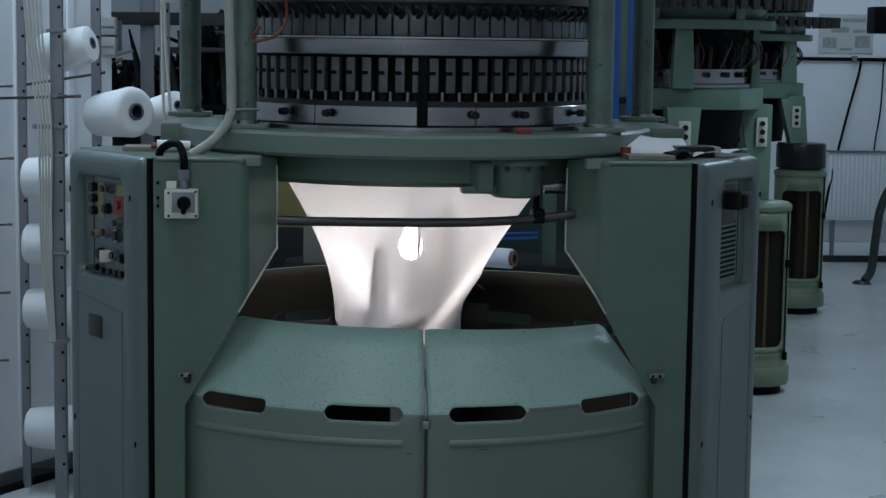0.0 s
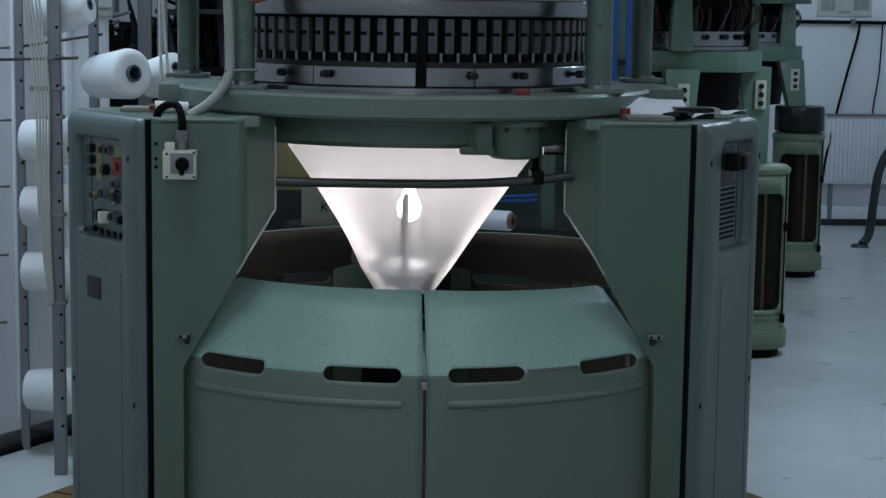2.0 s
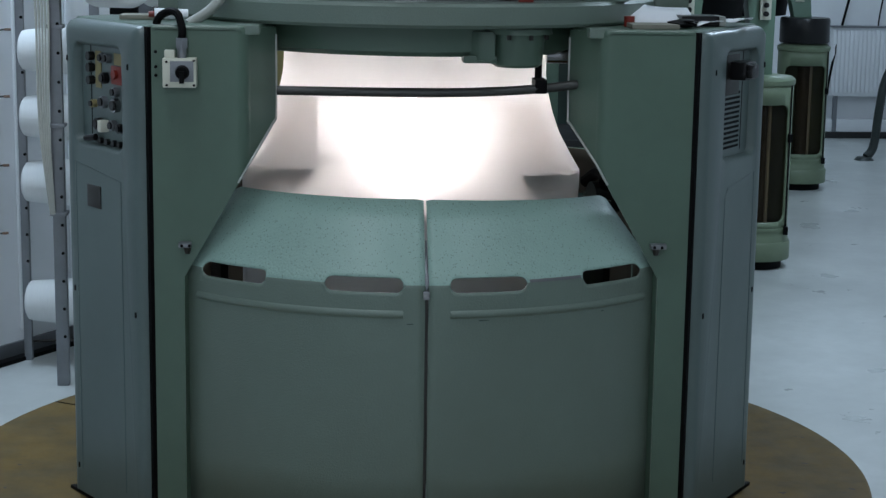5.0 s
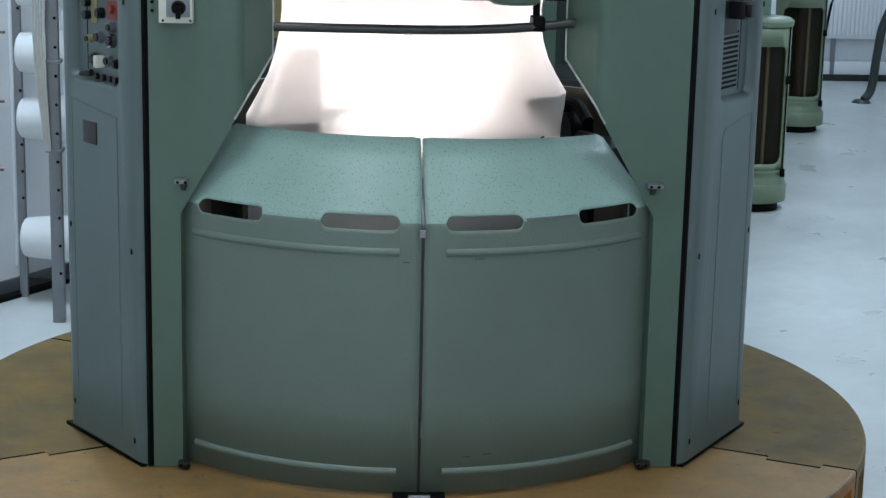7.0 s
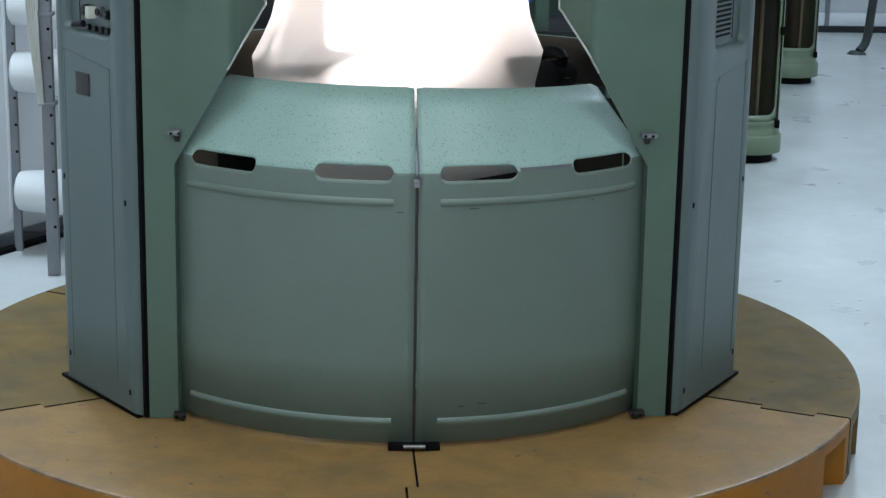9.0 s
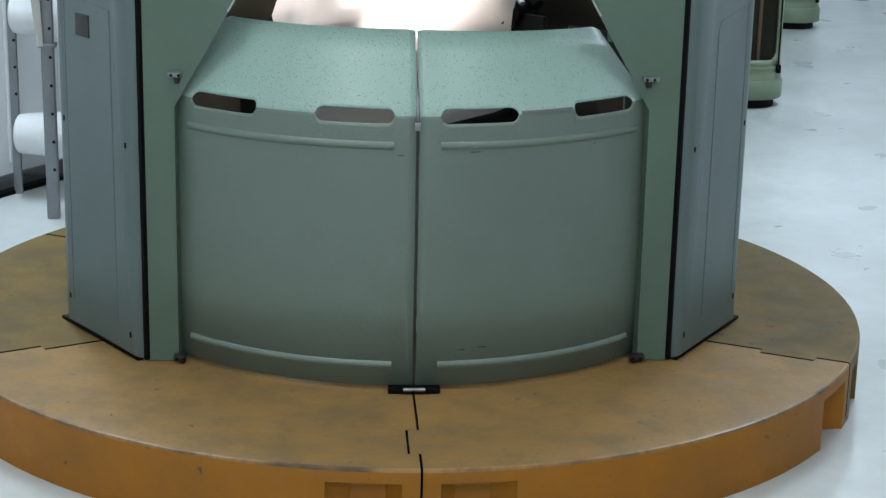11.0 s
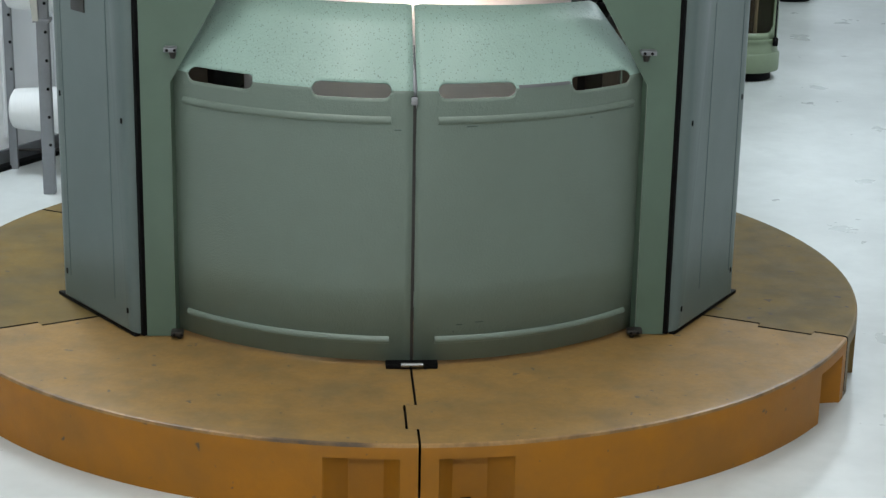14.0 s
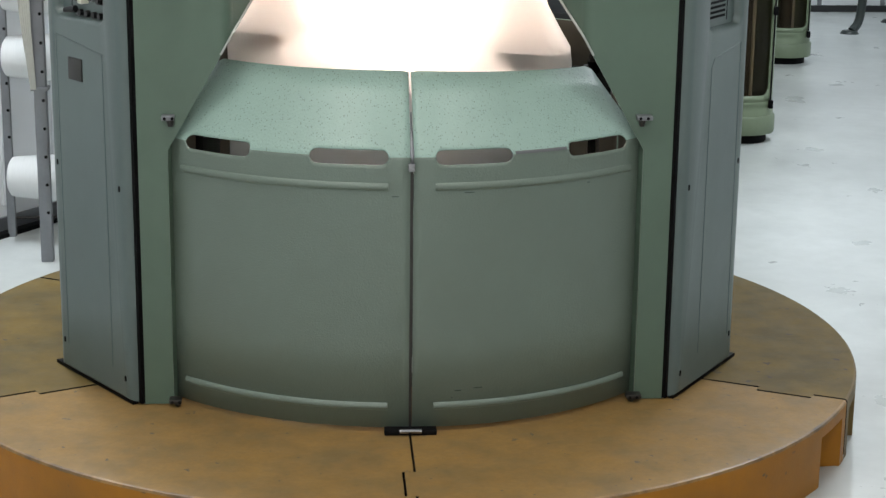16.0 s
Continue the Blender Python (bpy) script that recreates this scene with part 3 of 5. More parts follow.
def knitting_machine():
    mach = thing("circular_knitting_machine", "large green circular knitting machine on three legs with curved front gates", "knitting machine")
    # curved gates all round
    for i in range(3):
        turn = pose(0, 0, 0, 0, 0, 120 * i)
        for s in (-1, 1):
            g = part("gate", gate_half(s), [GREEN, GREEN_SPECKLED_LIT, INSIDE, INSIDE], mach, "speckled green curved sheet-metal gate with hand slots", m=turn)
            f = g.data.polygons[0]
            if f.normal.x * f.center.x + f.normal.y * f.center.y < 0:
                g.data.flip_normals()
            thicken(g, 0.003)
            # inner faces get a much darker olive than the outer ones
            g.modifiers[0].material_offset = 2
            part("bead", bead(s, 0.758), GREEN, g)
            part("bead", bead(s, 0.227), GREEN, g)
    for a, z, w in ((9.0, 0.742, 0.016), (7.8, 0.262, 0.010), (11.2, 0.266, 0.014), (-3.4, 0.735, 0.010), (33.0, 0.74, 0.006)):
        part("scuff", lathe([(GATE_R + 0.0006, z), (GATE_R + 0.0010, z + 0.001), (GATE_R + 0.0006, z + 0.0022)], 4, a, a + math.degrees(1.5 * w / GATE_R)), DARK_GREEN, mach)
    part("worn_fold", lathe([(GATE_R + 0.0006, FOLD_Z - 0.001), (GATE_R - 0.0012, FOLD_Z + 0.003), (GATE_R - 0.004, FOLD_Z + 0.0058)], 12, 18.2, 28.4), ZINC, mach, "bare worn paint edge")
    # legs: the two at the front carry service doors, the rear one is plain
    rear = pose(0, 0, 0, 0, 0, 180)
    part("leg_column", prism([(0.17, -0.848), (0.215, -0.72), (-0.215, -0.72), (-0.17, -0.848)], H_PLAT, 1.38), GREEN_LEG, mach, m=rear)
    part("leg_cap", prism([(0.165, -0.852), (0.26, -0.66), (0.21, -0.56), (-0.21, -0.56), (-0.26, -0.66), (-0.165, -0.852)], 1.385, 1.403, 0.007), GREEN_LEG, mach, m=rear)
    for s in (-1, 1):
        def side(pts):
            return [(x * -s, y) for x, y in pts]
        part("leg_column", prism(side([(-0.642, -0.552), (-0.573, -0.552), (-0.565, -0.53), (-0.64, -0.40), (-0.80, -0.16), (-0.865, -0.222)]), H_PLAT, 1.25), GREEN_LEG, mach)
        part("leg_top_box", prism(side([(-0.642, -0.552), (-0.44, -0.552), (-0.37, -0.45), (-0.50, -0.2), (-0.80, -0.16), (-0.865, -0.222)]), 1.25, 1.38), GREEN_LEG, mach)
        part("leg_cap", prism(side([(-0.645, -0.561), (-0.43, -0.561), (-0.36, -0.455), (-0.48, -0.18), (-0.79, -0.14), (-0.866, -0.222)]), 1.380, 1.402, 0.010, seg=3), GREEN_LEG, mach)
        thicken(part("leg_plate", leg_plate(s), [GREEN_LEG, BARE_LIT_EDGE], mach, "dark green bent side sheet of the leg", smooth=False), 0.006).modifiers[0].material_offset_rim = 1
        # pale line added along the cut edge where the glowing cloth lights it
        edge = [(-0.3555, -0.4555, 1.376), (-0.3555, -0.4555, 1.19), (-0.362, -0.469, 1.165), (-0.412, -0.558, 1.083), (-0.428, -0.563, 1.055), (-0.442, -0.563, 1.031)]
        part("edge_trim", pipe([(x * -s, y, z) for x, y, z in edge], 0.0028, 8, 3), BARE_LIT_EDGE, mach, "bare sheet edge with the light on it put into its colour")
        service_door(mach, s)
    # bed
    part("bed_ring", lathe([(0.36, 1.404), (0.622, 1.404), (0.63, 1.412), (0.63, 1.454), (0.622, 1.462), (0.36, 1.462)], 96, closed=True), GREEN, mach, "thick green bed ring")
    part("cylinder_ring", lathe([(0.362, 1.325), (0.505, 1.33), (0.52, 1.342), (0.52, 1.404), (0.352, 1.404)], 72, closed=True), GREEN_LEG, mach)
    part("underbody", lathe([(0.36, 1.33), (0.47, 1.345), (0.47, 1.404), (0.36, 1.404)], 72, closed=True), GREEN_LEG, mach)
    part("bed_step", lathe([(0.40, 1.462), (0.515, 1.462), (0.515, 1.474), (0.40, 1.474)], 96, closed=True), STEEL, mach)
    # cam boxes: bright steel plates with black knobs
    edges = [-62, -34, -1.8, 1.2, 16.0, 45, 72, 99, 126, 153, 180, 207, 234, 262, 298]
    for i, (a0, a1) in enumerate(zip(edges, edges[1:])):
        if (a0, a1) == (-1.8, 1.2):
            continue
        a1 = a1 - 0.3
        part("cam_plate", lathe([(0.42, 1.476), (0.470, 1.476), (0.4715, 1.4775), (0.4715, 1.5215), (0.470, 1.523), (0.42, 1.523)], max(6, int((a1 - a0) / 3)), a0, a1, closed=True), STEEL, mach)
    for a in (-44.4, -28.8, 14.8, 30.7, 57):
        t = radians(a)
        d = Vector((math.sin(t), -math.cos(t), 0))
        p = Vector((0, 0, 1.504)) + d * 0.471
        k = part("knob", rod(p, p + d * 0.012, 0.005), BLACK_PLASTIC, mach)
        part("grip", rod(p + d * 0.012, p + d * 0.03, 0.0105, 0.0085, 16), BLACK_PLASTIC, k)
    part("dark_strip", lathe([(0.40, 1.476), (0.474, 1.476), (0.474, 1.646), (0.40, 1.646)], 2, -1.75, 1.15, closed=True), BLACK, mach)
    part("sinker_ring", lathe([(0.40, 1.474), (0.445, 1.474), (0.445, 1.535), (0.40, 1.535)], 96, closed=True), DARK_STEEL, mach)
    part("needle_bed", lathe([(0.40, 1.535), (0.428, 1.535), (0.428, 1.65), (0.40, 1.65)], 96, closed=True), BLACK, mach)
    part("upper_steel_ring", lathe([(0.40, 1.647), (0.476, 1.647), (0.478, 1.650), (0.478, 1.685), (0.474, 1.689), (0.40, 1.689)], 96, closed=True), STEEL, mach, "bright steel ring with a highlighted edge")
    # thin pale ring added as the highlight on the steel ring's upper edge
    part("ring_edge", lathe([(0.4745, 1.6885), (0.4785, 1.6875), (0.4780, 1.6905), (0.4745, 1.6912)], 96, closed=True), BARE_LIT_EDGE, mach, "ring edge with its highlight put into the colour")
    # feeder plates round the cylinder
    plate = screw = knuckle = upper = hook = None
    for i in range(70):
        a = 360 / 70 * (i + 0.65) - 0.3
        m = pose(0, 0, 0, 0, 0, a)
        if plate is None:
            plate = part("feeder_plate", box(-0.0112, -0.462, 1.556, 0.0112, -0.445, 1.640, 0.002), FEEDER_STEEL, mach, m=m)
            screw = part("screw", box(-0.015, -0.466, 1.599, 0.004, -0.461, 1.608, 0.002), BLACK, mach, m=m)
            knuckle = part("knuckle", rod((0, -0.472, 1.545), (0, -0.44, 1.545), 0.010, 0.010, 10), BLACK, mach, m=m)
            pin = part("pin", rod((0.020, -0.468, 1.535), (0.020, -0.468, 1.558), 0.004, seg=8), GALV, mach, m=m)
            upper = part("yarn_guide", box(-0.0178, -0.452, 1.692, 0.0178, -0.440, 1.745, 0.003), CLEAR, mach, "smoky plastic yarn guide", m=m)
            hook = part("guide_hook", pipe([(0, -0.455, 1.738), (0.008, -0.472, 1.752), (-0.004, -0.476, 1.766), (-0.012, -0.46, 1.758), (-0.008, -0.45, 1.745)], 0.006, 6, 3), BLACK_PLASTIC, mach, m=m)
            wheel = part("feed_wheel", rod((0.0, -0.452, 1.80), (0.0, -0.452, 1.84), 0.02, 0.016, 12), BLACK_PLASTIC, mach, m=m)
        else:
            for n, o in (("feeder_plate", plate), ("screw", screw), ("knuckle", knuckle), ("pin", pin), ("yarn_guide", upper), ("guide_hook", hook), ("feed_wheel", wheel)):
                again(n, o, m)
    part("feeder_drum", lathe([(0.36, 1.689), (0.425, 1.689), (0.425, 1.90), (0.36, 1.90)], 72, closed=True), DARK_STEEL, mach)
    part("feeder_ring", lathe([(0.40, 1.775), (0.47, 1.775), (0.47, 1.795), (0.40, 1.795)], 96, closed=True), DARK_STEEL, mach)
    for x, y, w in ((-0.437, -0.36, 0.0285), (0.445, -0.36, 0.033), (-0.627, 0.3, 0.030), (0.665, 0.3, 0.030)):
        p = part("post", rod((x, y, 1.462), (x, y, 2.2), w, seg=28), GREEN_POST, mach, "round green upright with scuffs")
        part("flange", prism(rounded(x - 0.06, x + 0.06, y - 0.05, y + 0.05, 0.012, 3), 1.4622, 1.474, 0.002), GREEN, p)
        part("collar", rod((x, y, 1.474), (x, y, 1.482), w + 0.008, seg=28), STEEL, p)
    part("top_plate", lathe([(0.10, 2.20), (0.74, 2.20), (0.75, 2.21), (0.75, 2.24), (0.10, 2.24)], 72, closed=True), GREEN, mach)
    # outriggers of the bed beneath the rear posts
    for x in (-0.60, 0.64):
        part("bed_arm", box(x - 0.07, -0.12, 1.400, x + 0.07, 0.4, 1.461, 0.008), GREEN, mach)
    # brackets between bed and legs
    for s in (-1, 1):
        part("bracket", box(*sorted((s * 0.39, s * 0.45))[:1], -0.553, 1.381, sorted((s * 0.39, s * 0.45))[1], -0.46, 1.4035, 0.004), GREEN, mach)
    # drive housing below the bed, and the curved guard rail in front of the fabric
    h = part("drive_housing", rod((0.225, -0.47, 1.404), (0.225, -0.47, 1.312), 0.070, 0.062, 28), GREEN_LEG, mach, "dark green cast drive housing")
    part("housing_lug", prism([(0.168, -0.53), (0.13, -0.525), (0.105, -0.50), (0.105, -0.44), (0.17, -0.42)], 1.322, 1.392, 0.006), GREEN_LEG, h)
    part("housing_foot", box(0.092, -0.52, 1.316, 0.175, -0.45, 1.334, 0.006), GREEN_LEG, h)
    part("housing_flange", rod((0.225, -0.47, 1.386), (0.225, -0.47, 1.400), 0.086, 0.084, 28), GREEN_LEG, h)
    part("housing_rim", rod((0.225, -0.47, 1.312), (0.225, -0.47, 1.306), 0.060, 0.052, 28), GREEN_LEG, h)
    for a in (-60, -20, 20, 60):
        q = radians(a)
        part("housing_bolt", rod((0.225 + 0.077 * math.sin(q), -0.47 - 0.077 * math.cos(q), 1.374), (0.225 + 0.077 * math.sin(q), -0.47 - 0.077 * math.cos(q), 1.386), 0.006, seg=6), DARK_STEEL, h)
    part("shaft_end", rod((0.31, -0.36, 1.325), (0.40, -0.36, 1.325), 0.020, seg=20), STEEL, mach)
    part("pin", rod((0.283, -0.43, 1.33), (0.283, -0.43, 1.24), 0.009), BLACK, mach)
    rail = [(0.40 * math.sin(radians(a)) / 0.72, -0.455 - 0.05 * math.cos(radians(a * 1.6)), 1.244 + 0.024 * (max(a, 0) / 46) ** 2) for a in np.linspace(-39.3, 44.8, 15)]
    r = part("guard_rail", pipe(rail, 0.0112, 12, 3), RAIL_STEEL, mach, "dark bent round guard rail")
    part("clamp", box(0.268, -0.50, 1.243, 0.298, -0.42, 1.276, 0.004), BLACK, r)
    # gate hinges, latch, striker strip
    for s in (-1, 1):
        for z, w in ((0.883, 0.02), (0.178, 0.012)):
            h = part("hinge", box(s * 0.566 - 0.017, -0.589, z - 0.005, s * 0.570 + 0.017, -0.558, z + 0.006, 0.003), GALV if z > 0.5 else DARK_STEEL, mach, "small hinge bracket")
            for u in (-0.009, 0.009):
                part("hinge_screw", rod((s * 0.566 + u, -0.5910, z), (s * 0.566 + u, -0.586, z), 0.0038, seg=8), BLACK, h)
            part("hinge_pin", rod((s * 0.562, -0.580, z - w), (s * 0.562, -0.580, z - 0.005), 0.006, 0.010, 10), DARK_STEEL, h)
        for z in (1.34, 1.305, 1.285):
            if s < 0:
                part("rivet", rod((-0.632, -0.566, z), (-0.632, -0.560, z), 0.004, seg=8), BLACK, mach)
    latch = part("floor_latch", box(-0.062, -0.800, H_PLAT, 0.062, -0.770, H_PLAT + 0.014, 0.004), BLACK, mach, "black floor latch with a steel pin")
    part("latch_pin", rod((-0.026, -0.803, H_PLAT + 0.012), (0.026, -0.803, H_PLAT + 0.012), 0.006), STEEL, latch)
    part("gate_strip", box(-0.005, -0.772, H_PLAT + 0.01, 0.003, -0.764, 0.80), DARK_STEEL, mach)
    b = bmesh.new()
    w = [b.verts.new(p) for p in ((-0.005, -0.772, 0.80), (0.005, -0.772, 0.80), (0.005, -0.772, 0.832), (-0.005, -0.772, 0.832), (0.0015, -0.693, 0.918), (-0.0015, -0.693, 0.918))]
    b.faces.new((w[0], w[1], w[2], w[3]))
    b.faces.new((w[3], w[2], w[4], w[5]))
    thicken(part("gate_wedge", b, GALV, mach), 0.004)
    part("gate_lock", box(-0.009, -0.782, 0.795, 0.006, -0.768, 0.815, 0.002), STEEL, mach)
    # red lug, cables and the bent conduit
    part("lug", box(0.222, -0.52, 1.4625, 0.258, -0.49, 1.4765, 0.003), RED, mach, "small red plastic lug")
    part("conduit", pipe([(-0.475, -0.40, 2.1), (-0.473, -0.40, 1.75), (-0.468, -0.40, 1.56), (-0.472, -0.41, 1.49), (-0.51, -0.43, 1.435), (-0.565, -0.45, 1.398)], 0.0125, 12, 6), BEIGE, mach, "beige bent cable conduit")
    part("conduit_clip", rod((-0.48, -0.415, 1.508), (-0.40, -0.40, 1.510), 0.004), GALV, mach)
    part("red_cable", pipe([(-0.34, -0.36, 1.80), (-0.335, -0.42, 1.73), (-0.36, -0.44, 1.69), (-0.41, -0.43, 1.675), (-0.42, -0.40, 1.685), (-0.40, -0.38, 1.71)], 0.004, 8, 5), COPPER, mach)
    return mach


def fabric_tube():
    b = bmesh.new()
    zs = [1.36, 1.31, 1.25, 1.2, 1.15, 1.1, 1.05, 1.0, 0.96, 0.9, 0.85, 0.8, 0.7, 0.62]
    wide = [0.350, 0.350, 0.355, 0.366, 0.381, 0.401, 0.430, 0.460, 0.465, 0.467, 0.467, 0.467, 0.467, 0.467]
    rings = []
    for z, a in zip(zs, wide):
        k = min(1.0, max(0.0, (1.31 - z) / 0.31))
        bb = 0.345 + (0.125 - 0.345) * k
        if z < 0.99:
            bb = max(0.040, 0.125 - (1.0 - z) * 0.75)
        e = 1.0 - 0.5 * k ** 3
        ring = []
        for i in range(96):
            t = 2 * math.pi * i / 96
            sn, cs = math.sin(t), math.cos(t)
            ring.append(b.verts.new((bb * math.copysign(abs(sn) ** e, sn), a * math.copysign(abs(cs) ** (0.4 + 0.6 * e), cs), z - 0.018 * k * cs)))
        rings.append(ring)
    for c, d in zip(rings, rings[1:]):
        for i in range(96):
            b.faces.new((c[i], c[(i + 1) % 96], d[(i + 1) % 96], d[i]))
    return tagged(part("fabric_tube", b, CLOTH), "white knitted jersey tube glowing from the lamp inside it", "fabric")


def bulb():
    lamp = thing("light_bulb", "lit pear-shaped light bulb hanging inside the fabric tube", "lamp", pose(-0.009, 0, 1.137))
    part("glass_bulb", lathe([(0.001, -0.045), (0.016, -0.041), (0.027, -0.03), (0.032, -0.012), (0.030, 0.004), (0.022, 0.022), (0.015, 0.036), (0.014, 0.042)], 24), BULB, lamp, "glowing glass")
    part("cap", rod((0, 0, 0.042), (0, 0, 0.075), 0.015), BLACK_PLASTIC, lamp)
    part("cord", rod((0, 0, 0.075), (0, 0, 0.5), 0.003), WHITE_PLASTIC, lamp)
    return lamp


ZP = 0.995


def take_down():
    """The turning take-down: spreader plates and fins inside the tube, rollers and side cheeks below."""
    t = thing("take_down_unit", "dark turning take-down frame with spreader fins and rollers under the fabric", "machine part")
    for s in (-1, 1):
        zp = ZP - 0.018 * s
        plan = []
        for k in range(25):
            q = radians(-60 + 120 * k / 24)
            plan.append((0.112 * math.copysign(abs(math.sin(q)) ** 0.5, math.sin(q)), s * 0.427 * math.cos(q) ** 0.7))
        plan += [(0.03, s * 0.215), (-0.03, s * 0.215)]
        part("spreader_plate", prism(plan, zp, zp + 0.008, 0.002), BLACK, t)
        # brown tapered block added below the plate, stands in for its shadow on the cloth
        b = bmesh.new()
        rim = [(0.084, 0.29), (0.078, 0.360), (0.056, 0.402), (-0.056, 0.402), (-0.078, 0.360), (-0.084, 0.29)]
        hi = [b.verts.new((x, s * y, zp - 0.0005)) for x, y in rim]
        lo = [b.verts.new((x * 0.50, s * (0.31 + (y - 0.29) * 0.55), zp - 0.045)) for x, y in rim]
        b.faces.new(hi)
        b.faces.new(lo)
        for i in range(6):
            b.faces.new((hi[i], hi[(i + 1) % 6], lo[(i + 1) % 6], lo[i]))
        part("plate_boss", b, CARD, t)
        b = bmesh.new()
        prof = [(0.265, zp + 0.01), (0.395, zp + 0.01), (0.392, zp + 0.06), (0.372, zp + 0.13), (0.352, zp + 0.178), (0.27, zp + 0.182)]
        side0 = [b.verts.new((-0.006, s * y, z)) for y, z in prof]
        side1 = [b.verts.new((0.006, s * y, z)) for y, z in prof]
        b.faces.new(side0)
        b.faces.new(side1)
        for i in range(len(prof)):
            j = (i + 1) % len(prof)
            b.faces.new((side0[i], side0[j], side1[j], side1[i]))
        part("spreader_fin", b, CARD, t)
        part("spreader_post", rod((0, s * 0.33, 0.60), (0, s * 0.33, zp), 0.006), DARK_STEEL, t)
        part("cheek", box(-0.09, s * 0.53 - 0.012, 0.45, 0.09, s * 0.53 + 0.012, 0.90, 0.02), BLACK_PLASTIC, t)
        part("roller_hub", rod((0.03, s * 0.50, 0.90), (0.03, s * 0.575, 0.90), 0.045, seg=20), BLACK_PLASTIC, t)
        part("arm", pipe([(0.02, s * 0.53, 0.88), (0.06, s * 0.53, 0.955), (0.0, s * 0.53, 0.965), (-0.07, s * 0.52, 0.93)], 0.018, 10, 4), BLACK, t)
    part("cross_bar", rod((0, -0.26, ZP + 0.022), (0, 0.26, ZP - 0.014), 0.006), DARK_STEEL, t)
    # board added inside the tube to keep bulb light off the cloth behind the slots
    part("lower_board", box(-0.036, -0.40, 0.885, 0.036, 0.40, 0.893, 0.002), DARK_STEEL, t)
    for x, y in ((0.035, -0.08), (-0.035, 0.08)):
        part("hanger_rod", rod((x, y, 0.893), (x, y, 1.34), 0.005, seg=8), DARK_STEEL, t)
    for x in (-0.045, 0.045):
        part("roller", rod((x, -0.5, 0.60), (x, 0.5, 0.60), 0.035, seg=20), BLACK, t)
    part("base_beam", box(-0.1, -0.53, 0.40, 0.1, 0.53, 0.46, 0.01), DARK_STEEL, t)
    part("spindle", rod((0, 0, 0.163), (0, 0, 0.41), 0.08, seg=24), DARK_STEEL, t)
    return t


def switch_box():
    b = thing("switch_box", "cream plastic rotary switch box on the leg's front sheet", "switch", pose(-0.573, -0.5612, 1.294))
    part("body", box(-0.040, -0.045, -0.034, 0.038, 0.0, 0.034, 0.004), WHITE_PLASTIC, b)
    part("face_plate", box(-0.022, -0.048, -0.020, 0.032, -0.044, 0.028, 0.001), GALV, b)
    k = part("rotary_knob", rod((0.006, -0.047, 0.002), (0.006, -0.065, 0.002), 0.017, 0.014, 20), BLACK, b)
    part("pointer", box(0.001, -0.072, -0.022, 0.012, -0.062, 0.006, 0.002), BLACK, k)
    for x, z in ((-0.03, 0.026), (0.033, 0.029), (-0.03, -0.028), (0.033, -0.028)):
        part("screw", rod((x, -0.047, z), (x, -0.044, z), 0.003, seg=8), BLACK, b)
    part("plug", box(-0.036, -0.035, 0.034, -0.012, -0.008, 0.052, 0.003), WHITE_PLASTIC, b)
    g = part("cable_gland", rod((0.004, -0.022, 0.034), (0.004, -0.022, 0.068), 0.011, seg=12), GALV, b)
    part("gland_nut", rod((0.004, -0.022, 0.056), (0.004, -0.022, 0.080), 0.015, seg=6), GALV, g)
    part("cable", pipe([(0.004, -0.022, 0.078), (0.004, -0.02, 0.105), (-0.008, 0.0, 0.135), (-0.03, 0.02, 0.138), (-0.052, 0.03, 0.125), (-0.06, 0.035, 0.108)], 0.0095, 10, 6), BLACK, b, "thick black cable loop")


# ---- things behind the machine ----
def yarn_cone(m, label="white yarn cone on a creel peg", k=1.0):
    c = thing("yarn_cone", label, "yarn cone", m, "yarn cones on the creel")
    yarn = [(0.028, 0.004), (0.062, 0.0), (0.076, 0.003), (0.085, 0.012), (0.088, 0.026), (0.086, 0.05), (0.075, 0.20), (0.071, 0.214), (0.060, 0.221), (0.024, 0.222)]
    part("yarn", lathe([(r * k, z * k) for r, z in yarn], 40), YARN, c)
    core = [(0.022, -0.006), (0.029, -0.006), (0.031, 0.012), (0.024, 0.226), (0.018, 0.226), (0.018, 0.02)]
    part("core", lathe([(r * k, z * k) for r, z in core], 28), CORE, c, "green and violet plastic core")
    part("core_inside", rod((0, 0, 0.03 * k), (0, 0, 0.04 * k), 0.021 * k), BLACK, c)
    return c


def toward(p, d):
    """A pose at p whose +z axis runs along d."""
    q = Vector(d).to_track_quat("Z", "Y").to_matrix().to_4x4()
    return Matrix.Translation(p) @ q


